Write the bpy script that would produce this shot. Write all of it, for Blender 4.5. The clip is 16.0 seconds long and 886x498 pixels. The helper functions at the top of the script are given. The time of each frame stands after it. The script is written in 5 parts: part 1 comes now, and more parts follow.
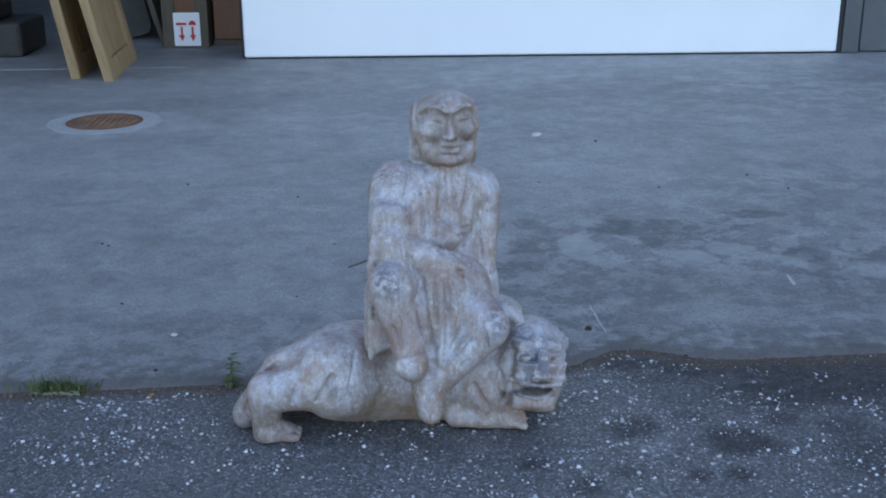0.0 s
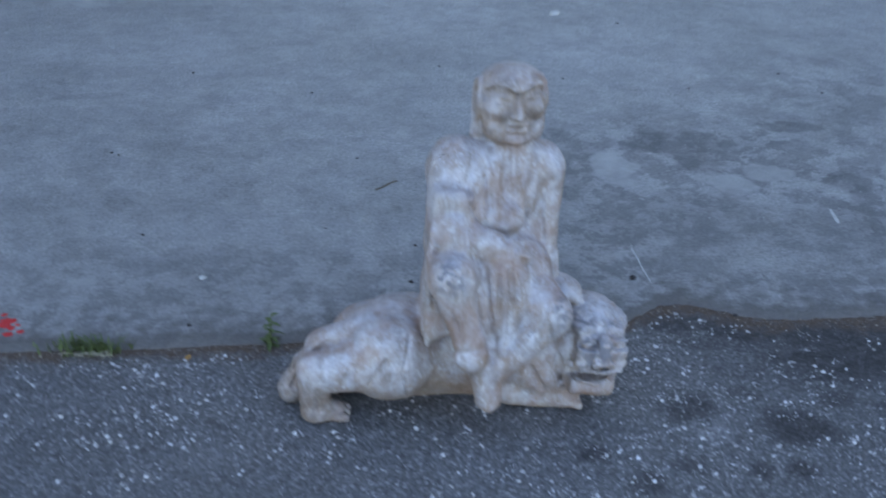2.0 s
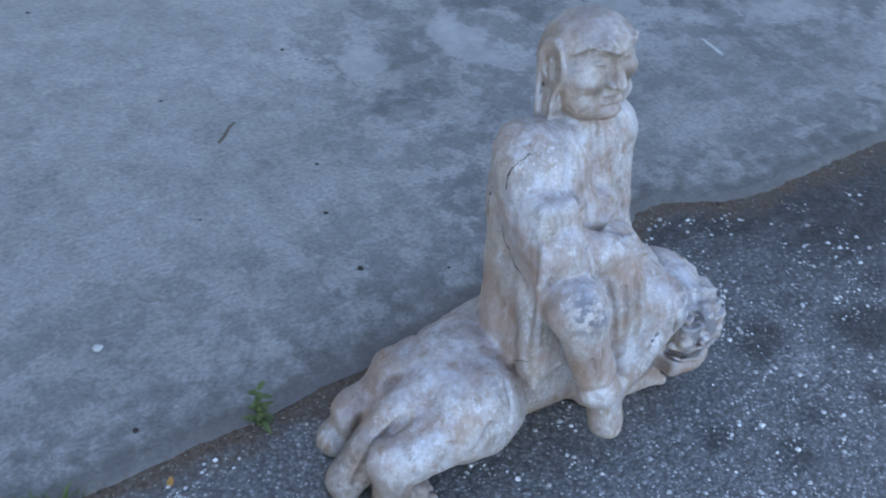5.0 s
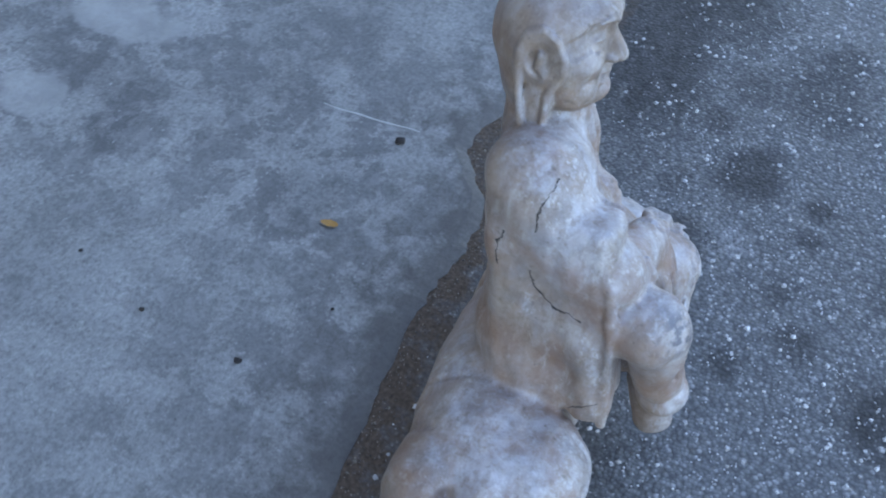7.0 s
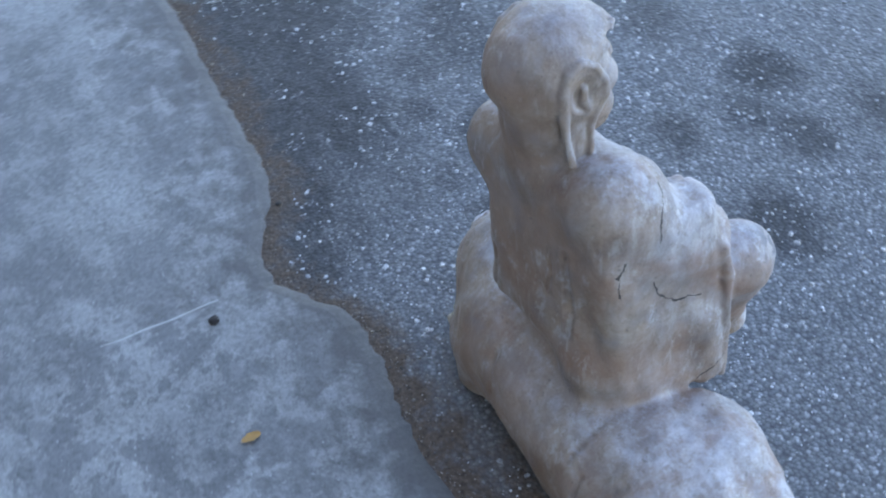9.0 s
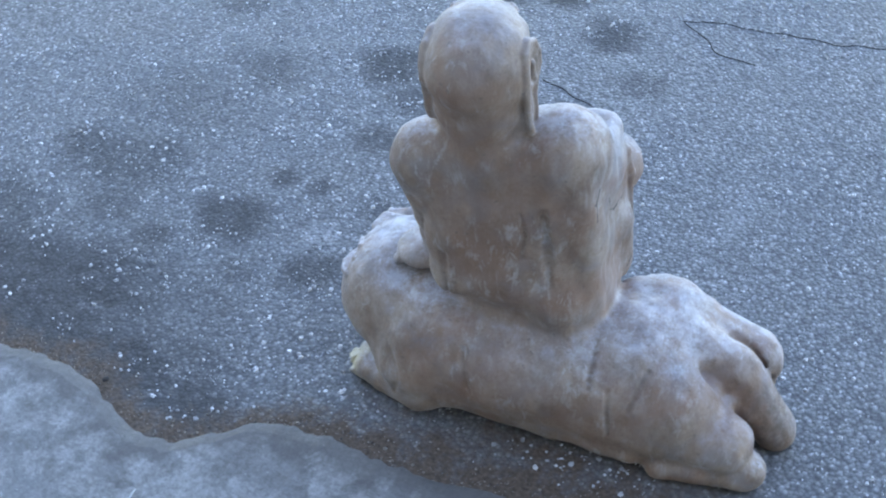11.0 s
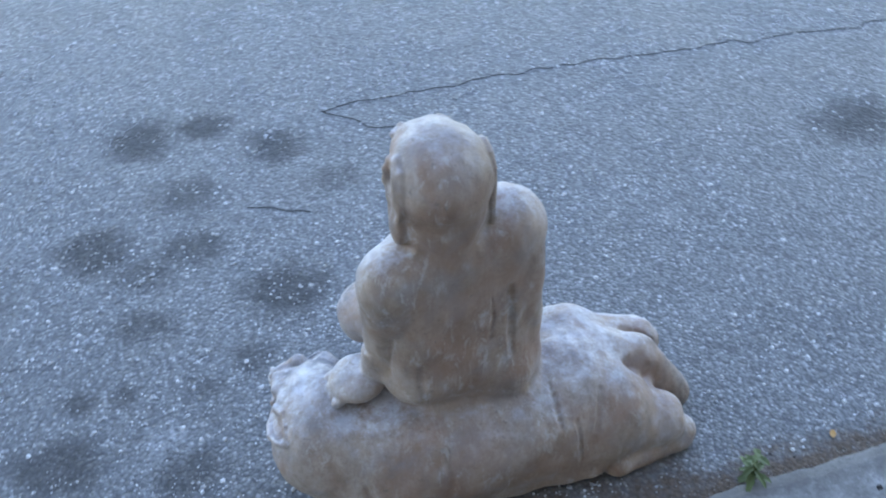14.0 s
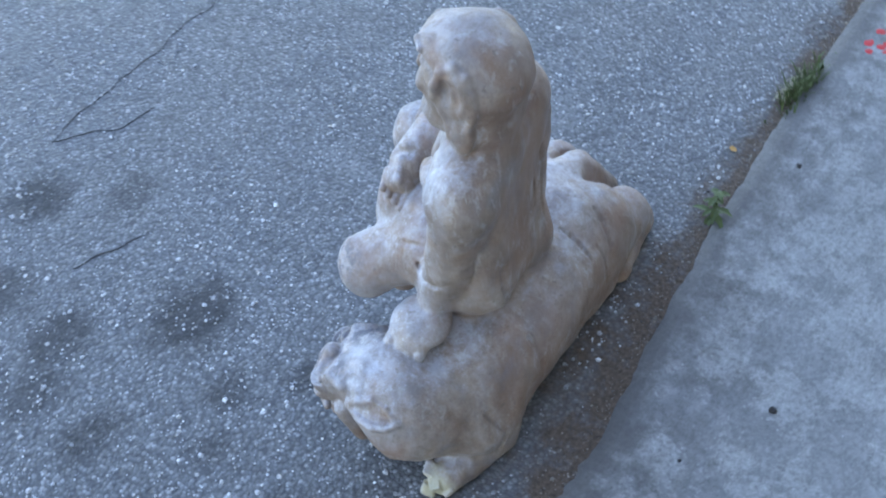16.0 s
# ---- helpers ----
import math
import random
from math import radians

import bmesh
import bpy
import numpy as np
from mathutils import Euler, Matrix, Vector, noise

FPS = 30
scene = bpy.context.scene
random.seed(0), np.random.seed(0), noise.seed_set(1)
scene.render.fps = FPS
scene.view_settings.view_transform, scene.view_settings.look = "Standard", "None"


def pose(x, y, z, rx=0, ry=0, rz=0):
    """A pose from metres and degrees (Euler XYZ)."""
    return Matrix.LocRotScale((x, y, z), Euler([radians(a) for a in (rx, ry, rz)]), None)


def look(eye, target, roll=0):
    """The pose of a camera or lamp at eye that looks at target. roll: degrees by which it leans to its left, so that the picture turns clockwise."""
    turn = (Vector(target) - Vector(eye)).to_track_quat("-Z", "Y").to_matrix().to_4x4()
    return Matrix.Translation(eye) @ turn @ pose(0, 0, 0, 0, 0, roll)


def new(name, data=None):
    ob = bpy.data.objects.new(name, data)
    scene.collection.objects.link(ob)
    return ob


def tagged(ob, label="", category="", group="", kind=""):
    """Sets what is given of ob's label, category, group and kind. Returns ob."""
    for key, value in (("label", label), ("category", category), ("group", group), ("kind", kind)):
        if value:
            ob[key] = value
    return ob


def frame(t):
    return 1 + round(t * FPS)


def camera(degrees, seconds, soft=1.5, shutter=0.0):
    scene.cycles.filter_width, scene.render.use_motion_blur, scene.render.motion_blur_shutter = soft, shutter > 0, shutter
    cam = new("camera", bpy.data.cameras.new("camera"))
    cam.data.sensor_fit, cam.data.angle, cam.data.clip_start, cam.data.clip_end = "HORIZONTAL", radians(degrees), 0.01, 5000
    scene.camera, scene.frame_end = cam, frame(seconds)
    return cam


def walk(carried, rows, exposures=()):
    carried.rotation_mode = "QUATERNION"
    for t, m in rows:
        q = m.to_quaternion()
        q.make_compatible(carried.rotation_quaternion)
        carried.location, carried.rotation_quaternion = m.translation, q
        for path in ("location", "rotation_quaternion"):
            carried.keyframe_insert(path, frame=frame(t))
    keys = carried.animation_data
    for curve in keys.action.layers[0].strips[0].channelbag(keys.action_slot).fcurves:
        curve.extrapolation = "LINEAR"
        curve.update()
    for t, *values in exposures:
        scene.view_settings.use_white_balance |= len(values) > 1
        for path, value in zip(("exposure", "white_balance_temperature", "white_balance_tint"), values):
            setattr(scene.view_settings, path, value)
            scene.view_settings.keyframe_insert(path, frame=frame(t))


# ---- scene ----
cam = camera(42.3, 16.0, soft=1.95, shutter=0.5)
PATH = [
    (0, (-0.031, 0.25, 0.869), (0.03, 2.143, 0.226), -0.3),
    (0.5, (-0.034, 0.251, 0.87), (0.027, 2.144, 0.226), -0.3),
    (1, (-0.042, 0.254, 0.875), (0.016, 2.148, 0.234), -0.0),
    (1.5, (-0.081, 0.314, 0.894), (0.041, 2.194, 0.224), 2.0),
    (1.6, (-0.07, 0.321, 0.899), (0.046, 2.183, 0.176), 1.9),
    (2, (-0.167, 0.455, 1.078), (-0.048, 2.205, 0.118), 1.7),
    (2.5, (-0.246, 0.539, 1.314), (-0.05, 2.165, 0.166), 0.2),
    (3, (-0.272, 0.662, 1.298), (-0.035, 2.206, 0.05), -1.7),
    (3.3, (-0.306, 0.82, 1.205), (-0.005, 2.319, -0.085), -1.1),
    (3.5, (-0.348, 0.89, 1.117), (-0.043, 2.34, -0.226), -1.6),
    (4, (-0.466, 0.975, 1.092), (0.098, 2.406, -0.187), 2.1),
    (4.2, (-0.525, 0.998, 1.114), (0.082, 2.439, -0.134), 1.5),
    (6.3, (-0.768, 1.522, 1.091), (0.398, 2.367, -0.297), 4.1),
    (6.5, (-0.787, 1.582, 1.086), (0.402, 2.368, -0.317), 1.9),
    (7, (-0.723, 1.747, 1.054), (0.517, 2.311, -0.41), 2.3),
    (7.5, (-0.735, 1.89, 1.064), (0.58, 2.28, -0.392), 4.3),
    (8, (-0.81, 2.116, 1.091), (0.601, 2.168, -0.325), 3.0),
    (8.5, (-0.712, 2.238, 1.055), (0.653, 1.955, -0.378), -2.3),
    (9, (-0.623, 2.33, 1.052), (0.667, 1.864, -0.404), -4.8),
    (9.5, (-0.531, 2.477, 1.051), (0.592, 1.667, -0.392), -2.8),
    (9.7, (-0.508, 2.536, 1.068), (0.522, 1.581, -0.356), -1.3),
    (11.8, (-0.207, 2.809, 1.102), (0.221, 1.488, -0.338), -3.2),
    (12, (-0.188, 2.812, 1.096), (0.158, 1.486, -0.36), -2.1),
    (12.3, (-0.172, 2.849, 1.106), (0.092, 1.477, -0.326), -3.1),
    (12.5, (-0.128, 2.891, 1.112), (0.062, 1.423, -0.233), -2.1),
    (13, (-0.005, 2.895, 1.136), (0.161, 1.418, -0.203), -4.7),
    (13.5, (0.159, 2.834, 1.144), (0.017, 1.381, -0.223), -1.5),
    (14, (0.241, 2.829, 1.155), (-0.133, 1.38, -0.172), -0.4),
    (14.5, (0.325, 2.853, 1.157), (-0.222, 1.494, -0.205), -4.2),
    (15, (0.511, 2.737, 1.157), (-0.296, 1.541, -0.228), -3.3),
    (15.5, (0.663, 2.616, 1.164), (-0.283, 1.58, -0.262), -5.9),
    (16, (0.669, 2.492, 1.136), (-0.341, 1.598, -0.341), -7.4),
]
walk(cam, [(t, look(eye, target, roll)) for t, eye, target, roll in PATH],
     [(0, 1.78, 6560, 15), (2.5, 2.02, 6560, 15), (4.2, 2.22, 6660, 14), (7, 2.26, 6700, 14), (9.5, 2.6, 6800, 14), (12, 2.84, 6800, 13), (14, 2.74, 6800, 13), (16, 2.68, 6800, 13)])

# ---- daylight: the sun stands behind the building, the open sky lights its shaded front ----
world = bpy.data.worlds.new("sky")
scene.world = world
world.use_nodes = True
wn = world.node_tree
sky = wn.nodes.new("ShaderNodeTexSky")
sky.sky_type, sky.sun_disc = "NISHITA", False
sky.sun_elevation, sky.sun_rotation = radians(32), radians(0)
wn.links.new(sky.outputs[0], wn.nodes["Background"].inputs[0])
wn.nodes["Background"].inputs[1].default_value = 0.15
sun = new("sun", bpy.data.lights.new("sun", "SUN"))
sun.data.energy, sun.data.angle, sun.data.color = 3.0, radians(0.5), (1.0, 0.93, 0.84)
sun.matrix_world = look((0, 25.44, 15.9), (0, 0, 0))


# ---- materials ----
class Mat:
    """A small helper to wire procedural materials."""

    def __init__(self, name, rough=0.8, metal=0.0):
        self.m = bpy.data.materials.new(name)
        self.m.use_nodes = True
        self.t = self.m.node_tree
        self.b = self.t.nodes["Principled BSDF"]
        self.b.inputs["Roughness"].default_value = rough
        self.b.inputs["Metallic"].default_value = metal
        self.pos = self.t.nodes.new("ShaderNodeTexCoord").outputs["Object"]

    def node(self, kind, **props):
        n = self.t.nodes.new(kind)
        for k, v in props.items():
            n.inputs[k].default_value = v
        return n

    def link(self, a, b):
        self.t.links.new(a, b)

    def scaled(self, sx, sy, sz, src=None, off=(0, 0, 0)):
        n = self.t.nodes.new("ShaderNodeMapping")
        n.inputs["Scale"].default_value = (sx, sy, sz)
        n.inputs["Location"].default_value = off
        self.link(src or self.pos, n.inputs["Vector"])
        return n.outputs[0]

    def noise(self, scale, detail=4.0, rough=0.55, src=None, warp=0.0):
        n = self.node("ShaderNodeTexNoise", Scale=scale, Detail=detail, Roughness=rough, Distortion=warp)
        self.link(src or self.pos, n.inputs["Vector"])
        return n.outputs["Fac"]

    def voronoi(self, scale, src=None, feature="F1", rand=1.0):
        n = self.t.nodes.new("ShaderNodeTexVoronoi")
        n.feature = feature
        n.inputs["Scale"].default_value = scale
        n.inputs["Randomness"].default_value = rand
        self.link(src or self.pos, n.inputs["Vector"])
        return n

    def ramp(self, fac, stops):
        n = self.t.nodes.new("ShaderNodeValToRGB")
        e = n.color_ramp.elements
        while len(e) < len(stops):
            e.new(0.5)
        for k, (p, c) in zip(e, stops):
            k.position = p
            k.color = (*c, 1) if isinstance(c, tuple) else (c, c, c, 1)
        self.link(fac, n.inputs[0])
        return n.outputs[0]

    def mix(self, fac, a, b, mode="MIX"):
        n = self.t.nodes.new("ShaderNodeMix")
        n.data_type, n.blend_type = "RGBA", mode
        for slot, v in ((0, fac), (6, a), (7, b)):
            if isinstance(v, (int, float)):
                n.inputs[slot].default_value = v
            elif isinstance(v, tuple):
                n.inputs[slot].default_value = (*v, 1)
            else:
                self.link(v, n.inputs[slot])
        return n.outputs[2]

    def math(self, op, a, b=0.0):
        n = self.t.nodes.new("ShaderNodeMath")
        n.operation = op
        for i, v in enumerate((a, b)):
            if isinstance(v, (int, float)):
                n.inputs[i].default_value = v
            else:
                self.link(v, n.inputs[i])
        return n.outputs[0]

    def blots(self, spots, edge=0.5, wobble=0.35, scale=9.0):
        """The mask of some stains: x, y, half width, half depth, turn, strength."""
        n = self.node("ShaderNodeTexNoise", Scale=scale, Detail=5.0, Roughness=0.6)
        self.link(self.pos, n.inputs["Vector"])
        centred = self.t.nodes.new("ShaderNodeVectorMath")
        centred.operation = "SUBTRACT"
        centred.inputs[1].default_value = (0.5, 0.5, 0.5)
        self.link(n.outputs["Color"], centred.inputs[0])
        total = None
        for x, y, rx, ry, turn, strength in spots:
            mp = self.t.nodes.new("ShaderNodeMapping")
            mp.vector_type = "TEXTURE"
            mp.inputs["Location"].default_value = (x, y, 0)
            mp.inputs["Rotation"].default_value = (0, 0, radians(turn))
            mp.inputs["Scale"].default_value = (rx, ry, 1)
            self.link(self.pos, mp.inputs["Vector"])
            add = self.t.nodes.new("ShaderNodeVectorMath")
            add.operation = "MULTIPLY_ADD"
            self.link(centred.outputs[0], add.inputs[0])
            add.inputs[1].default_value = (wobble * 4, wobble * 4, 0)
            self.link(mp.outputs[0], add.inputs[2])
            ln = self.t.nodes.new("ShaderNodeVectorMath")
            ln.operation = "LENGTH"
            flat = self.t.nodes.new("ShaderNodeVectorMath")
            flat.operation = "MULTIPLY"
            flat.inputs[1].default_value = (1, 1, 0)
            self.link(add.outputs[0], flat.inputs[0])
            self.link(flat.outputs[0], ln.inputs[0])
            mr = self.node("ShaderNodeMapRange")
            mr.inputs[1].default_value, mr.inputs[2].default_value = 1.0 + edge, 1.0 - edge
            mr.inputs[3].default_value, mr.inputs[4].default_value = 0.0, strength
            self.link(ln.outputs["Value"], mr.inputs[0])
            total = mr.outputs[0] if total is None else self.math("MAXIMUM", total, mr.outputs[0])
        return total

    def blots3(self, spots, edge=0.5, wobble=0.35, scale=20.0):
        """The mask of some stains in space: x, y, z, radius, strength."""
        n = self.node("ShaderNodeTexNoise", Scale=scale, Detail=5.0, Roughness=0.6)
        self.link(self.pos, n.inputs["Vector"])
        total = None
        for x, y, z, r, strength in spots:
            d = self.t.nodes.new("ShaderNodeVectorMath")
            d.operation = "DISTANCE"
            self.link(self.pos, d.inputs[0])
            d.inputs[1].default_value = (x, y, z)
            far = self.math("ADD", self.math("DIVIDE", d.outputs["Value"], r), self.math("MULTIPLY", self.math("SUBTRACT", n.outputs["Fac"], 0.5), 4 * wobble))
            mr = self.node("ShaderNodeMapRange")
            mr.inputs[1].default_value, mr.inputs[2].default_value = 1.0 + edge, 1.0 - edge
            mr.inputs[3].default_value, mr.inputs[4].default_value = 0.0, strength
            self.link(far, mr.inputs[0])
            total = mr.outputs[0] if total is None else self.math("MAXIMUM", total, mr.outputs[0])
        return total

    def cracks(self, lines, width):
        """The mask of thin jagged cracks along (y, z) points on the side that looks to -x."""
        n = self.node("ShaderNodeTexNoise", Scale=110.0, Detail=4.0, Roughness=0.6)
        self.link(self.pos, n.inputs["Vector"])
        jag = self.t.nodes.new("ShaderNodeVectorMath")
        jag.operation = "MULTIPLY_ADD"
        self.link(n.outputs["Color"], jag.inputs[0])
        jag.inputs[1].default_value = (0, 0.009, 0.009)
        flat = self.t.nodes.new("ShaderNodeVectorMath")
        flat.operation = "MULTIPLY"
        self.link(self.pos, flat.inputs[0])
        flat.inputs[1].default_value = (0, 1, 1)
        self.link(flat.outputs[0], jag.inputs[2])
        total = None
        for line in lines:
            for (y0, z0), (y1, z1) in zip(line, line[1:]):
                rel = self.t.nodes.new("ShaderNodeVectorMath")
                rel.operation = "SUBTRACT"
                self.link(jag.outputs[0], rel.inputs[0])
                rel.inputs[1].default_value = (0, y0 + 0.0045, z0 + 0.0045)
                dot = self.t.nodes.new("ShaderNodeVectorMath")
                dot.operation = "DOT_PRODUCT"
                self.link(rel.outputs[0], dot.inputs[0])
                l2 = (y1 - y0) ** 2 + (z1 - z0) ** 2
                dot.inputs[1].default_value = (0, (y1 - y0) / l2, (z1 - z0) / l2)
                along = self.math("MINIMUM", self.math("MAXIMUM", dot.outputs["Value"], 0.0), 1.0)
                back = self.t.nodes.new("ShaderNodeVectorMath")
                back.operation = "SCALE"
                back.inputs[0].default_value = (0, y1 - y0, z1 - z0)
                self.link(along, back.inputs["Scale"])
                d = self.t.nodes.new("ShaderNodeVectorMath")
                d.operation = "DISTANCE"
                self.link(rel.outputs[0], d.inputs[0])
                self.link(back.outputs[0], d.inputs[1])
                total = d.outputs["Value"] if total is None else self.math("MINIMUM", total, d.outputs["Value"])
        wide = self.math("MULTIPLY", self.ramp(self.noise(70, 2), [(0.35, 0.25), (0.7, 1.0)]), width)
        xyz = self.t.nodes.new("ShaderNodeSeparateXYZ")
        self.link(self.pos, xyz.inputs[0])
        return self.math("MULTIPLY", self.math("LESS_THAN", total, wide), self.math("MULTIPLY", self.math("LESS_THAN", xyz.outputs[0], -0.068), self.math("GREATER_THAN", xyz.outputs[0], -0.122)))

    def joint_dirt_shadow(self, scale, ragged):
        """The ragged mask of the dirt along the joint, with the statue's painted shadow."""
        n = self.t.nodes.new("ShaderNodeAttribute")
        n.attribute_name = "joint_dirt_shadow"
        f = self.math("ADD", n.outputs["Fac"], self.math("MULTIPLY", self.math("SUBTRACT", self.noise(scale, 7, 0.7), 0.5), ragged * 2))
        return self.math("MULTIPLY", self.ramp(f, [(0.20, 0.0), (0.85, 1.0)]), self.math("GREATER_THAN", n.outputs["Fac"], 0.001))

    def bump(self, height, strength=0.5, distance=0.002):
        n = self.node("ShaderNodeBump", Strength=strength, Distance=distance)
        self.link(height, n.inputs["Height"])
        old = self.b.inputs["Normal"].links
        if old:
            self.link(old[0].from_socket, n.inputs["Normal"])
        self.link(n.outputs[0], self.b.inputs["Normal"])

    def color(self, c):
        if isinstance(c, tuple):
            self.b.inputs["Base Color"].default_value = (*c, 1)
        else:
            self.link(c, self.b.inputs["Base Color"])
        return self


def asphalt_material():
    m = Mat("asphalt", 0.6)
    base = m.ramp(m.noise(1.1, 5, 0.6), [(0.3, (0.135, 0.135, 0.139)), (0.7, (0.20, 0.20, 0.205))])
    base = m.mix(0.45, base, m.ramp(m.noise(9, 6, 0.65), [(0.3, 0.08), (0.7, 0.20)]))
    stones = m.voronoi(200.0)
    tone = m.t.nodes.new("ShaderNodeSeparateColor")
    m.link(stones.outputs["Color"], tone.inputs[0])
    base = m.mix(0.52, base, m.ramp(tone.outputs[0], [(0.0, 0.055), (0.55, 0.115), (0.85, 0.19), (1.0, 0.42)]))
    base = m.mix(m.ramp(stones.outputs["Distance"], [(0.40, 0.0), (0.75, 0.6)]), base, (0.035, 0.034, 0.034))
    fine = m.voronoi(310.0)
    pick = m.t.nodes.new("ShaderNodeSeparateColor")
    m.link(fine.outputs["Color"], pick.inputs[0])
    some = m.math("GREATER_THAN", pick.outputs[1], m.ramp(m.noise(7, 5, 0.65), [(0.35, 0.95), (0.65, 0.76)]))
    near = m.math("LESS_THAN", fine.outputs["Distance"], m.math("MULTIPLY", pick.outputs[2], 0.5))
    base = m.mix(m.math("MULTIPLY", some, near), base, m.ramp(pick.outputs[0], [(0.0, 0.22), (1.0, 0.52)]))
    oil = m.math("MULTIPLY", m.blots(ASPHALT_STAINS, 0.42, 0.40, 18.0), m.ramp(m.noise(38, 6, 0.7), [(0.30, 0.65), (0.60, 1.0)]))
    base = m.mix(oil, base, m.mix(0.12, (0.016, 0.014, 0.014), base))
    pale = m.math("MULTIPLY", m.blots(ASPHALT_PALE, 0.8, 0.6, 40.0), m.ramp(m.noise(150, 3), [(0.42, 0.0), (0.58, 1.0)]))
    base = m.mix(m.math("MULTIPLY", pale, 0.6), base, (0.42, 0.42, 0.42))
    # dirt of the joint; behind the statue its shadow is painted in as well
    dirt = m.joint_dirt_shadow(30.0, 1.1)
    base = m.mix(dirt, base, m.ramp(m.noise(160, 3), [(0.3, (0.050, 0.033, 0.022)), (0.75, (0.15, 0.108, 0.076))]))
    m.color(base)
    m.bump(m.math("SUBTRACT", 1.0, stones.outputs["Distance"]), 0.4, 0.0035)
    m.bump(m.noise(60, 4), 0.35, 0.004)
    gloss = m.ramp(tone.outputs[1], [(0.0, 0.32), (0.5, 0.48), (1.0, 0.65)])
    m.link(m.mix(m.math("MAXIMUM", dirt, m.math("MULTIPLY", oil, 0.5)), gloss, (0.9, 0.9, 0.9)), m.b.inputs["Roughness"])
    return m.m


def concrete_material():
    m = Mat("concrete", 0.7)
    base = m.ramp(m.noise(1.6, 6, 0.6), [(0.28, (0.235, 0.232, 0.222)), (0.72, (0.325, 0.321, 0.310))])
    base = m.mix(1.0, base, m.ramp(m.noise(5.5, 7, 0.68, None, 0.4), [(0.34, 0.86), (0.5, 1.0), (0.68, 1.14)]), "MULTIPLY")
    base = m.mix(1.0, base, m.ramp(m.noise(24, 8, 0.72, None, 0.3), [(0.34, 0.88), (0.5, 1.0), (0.66, 1.12)]), "MULTIPLY")
    grit = m.noise(150, 4, 0.75)
    base = m.mix(1.0, base, m.ramp(grit, [(0.3, 0.58), (0.7, 1.42)]), "MULTIPLY")
    flake = m.ramp(m.noise(9.5, 12, 0.74, None, 0.15), [(0.48, 0.0), (0.51, 1.0)])
    worn = m.math("MULTIPLY", m.blots(CONCRETE_WORN, 0.6, 0.4, 6.0), flake)
    base = m.mix(worn, base, m.mix(0.25, (0.075, 0.075, 0.077), base))
    base = m.mix(m.blots(CONCRETE_DARK, 0.16, 0.42, 19.0), base, m.mix(0.3, (0.08, 0.08, 0.08), base))
    scum = m.ramp(m.noise(26, 8, 0.7, None, 0.4), [(0.52, 0.0), (0.60, 1.0)])
    base = m.mix(m.math("MULTIPLY", scum, 0.30), base, (0.36, 0.355, 0.345))
    specks = m.ramp(m.noise(75, 4, 0.6), [(0.24, 1.0), (0.30, 0.0)])
    base = m.mix(m.math("MULTIPLY", specks, 0.5), base, (0.07, 0.068, 0.065))
    chalky = m.ramp(m.noise(130, 3, 0.6), [(0.66, 0.0), (0.72, 0.6)])
    base = m.mix(chalky, base, (0.5, 0.5, 0.49))
    base = m.mix(m.blots(CONCRETE_PALE, 0.12, 0.5, 12.0), base, m.ramp(m.noise(20, 6, 0.65), [(0.3, (0.28, 0.277, 0.265)), (0.7, (0.42, 0.413, 0.395))]))
    base = m.mix(m.math("MULTIPLY", m.joint_dirt_shadow(38.0, 1.0), 0.95), base, m.mix(0.25, (0.062, 0.052, 0.044), base))
    base = m.mix(m.blots(JOINT_FILM, 0.9, 0.3, 7.0), base, m.mix(0.5, (0.11, 0.108, 0.105), base))
    # the dimmer, warmer light near the store, put into the colour
    base = m.mix(m.blots(STORE_SHADE, 0.8, 0.35, 4.0), base, m.mix(0.35, (0.10, 0.082, 0.064), base))
    m.color(base)
    m.bump(grit, 0.35, 0.0012)
    m.bump(m.noise(30, 5), 0.4, 0.003)
    m.bump(flake, 0.25, 0.001)
    m.link(m.ramp(m.noise(9, 4), [(0.3, 0.5), (0.7, 0.8)]), m.b.inputs["Roughness"])
    return m.m


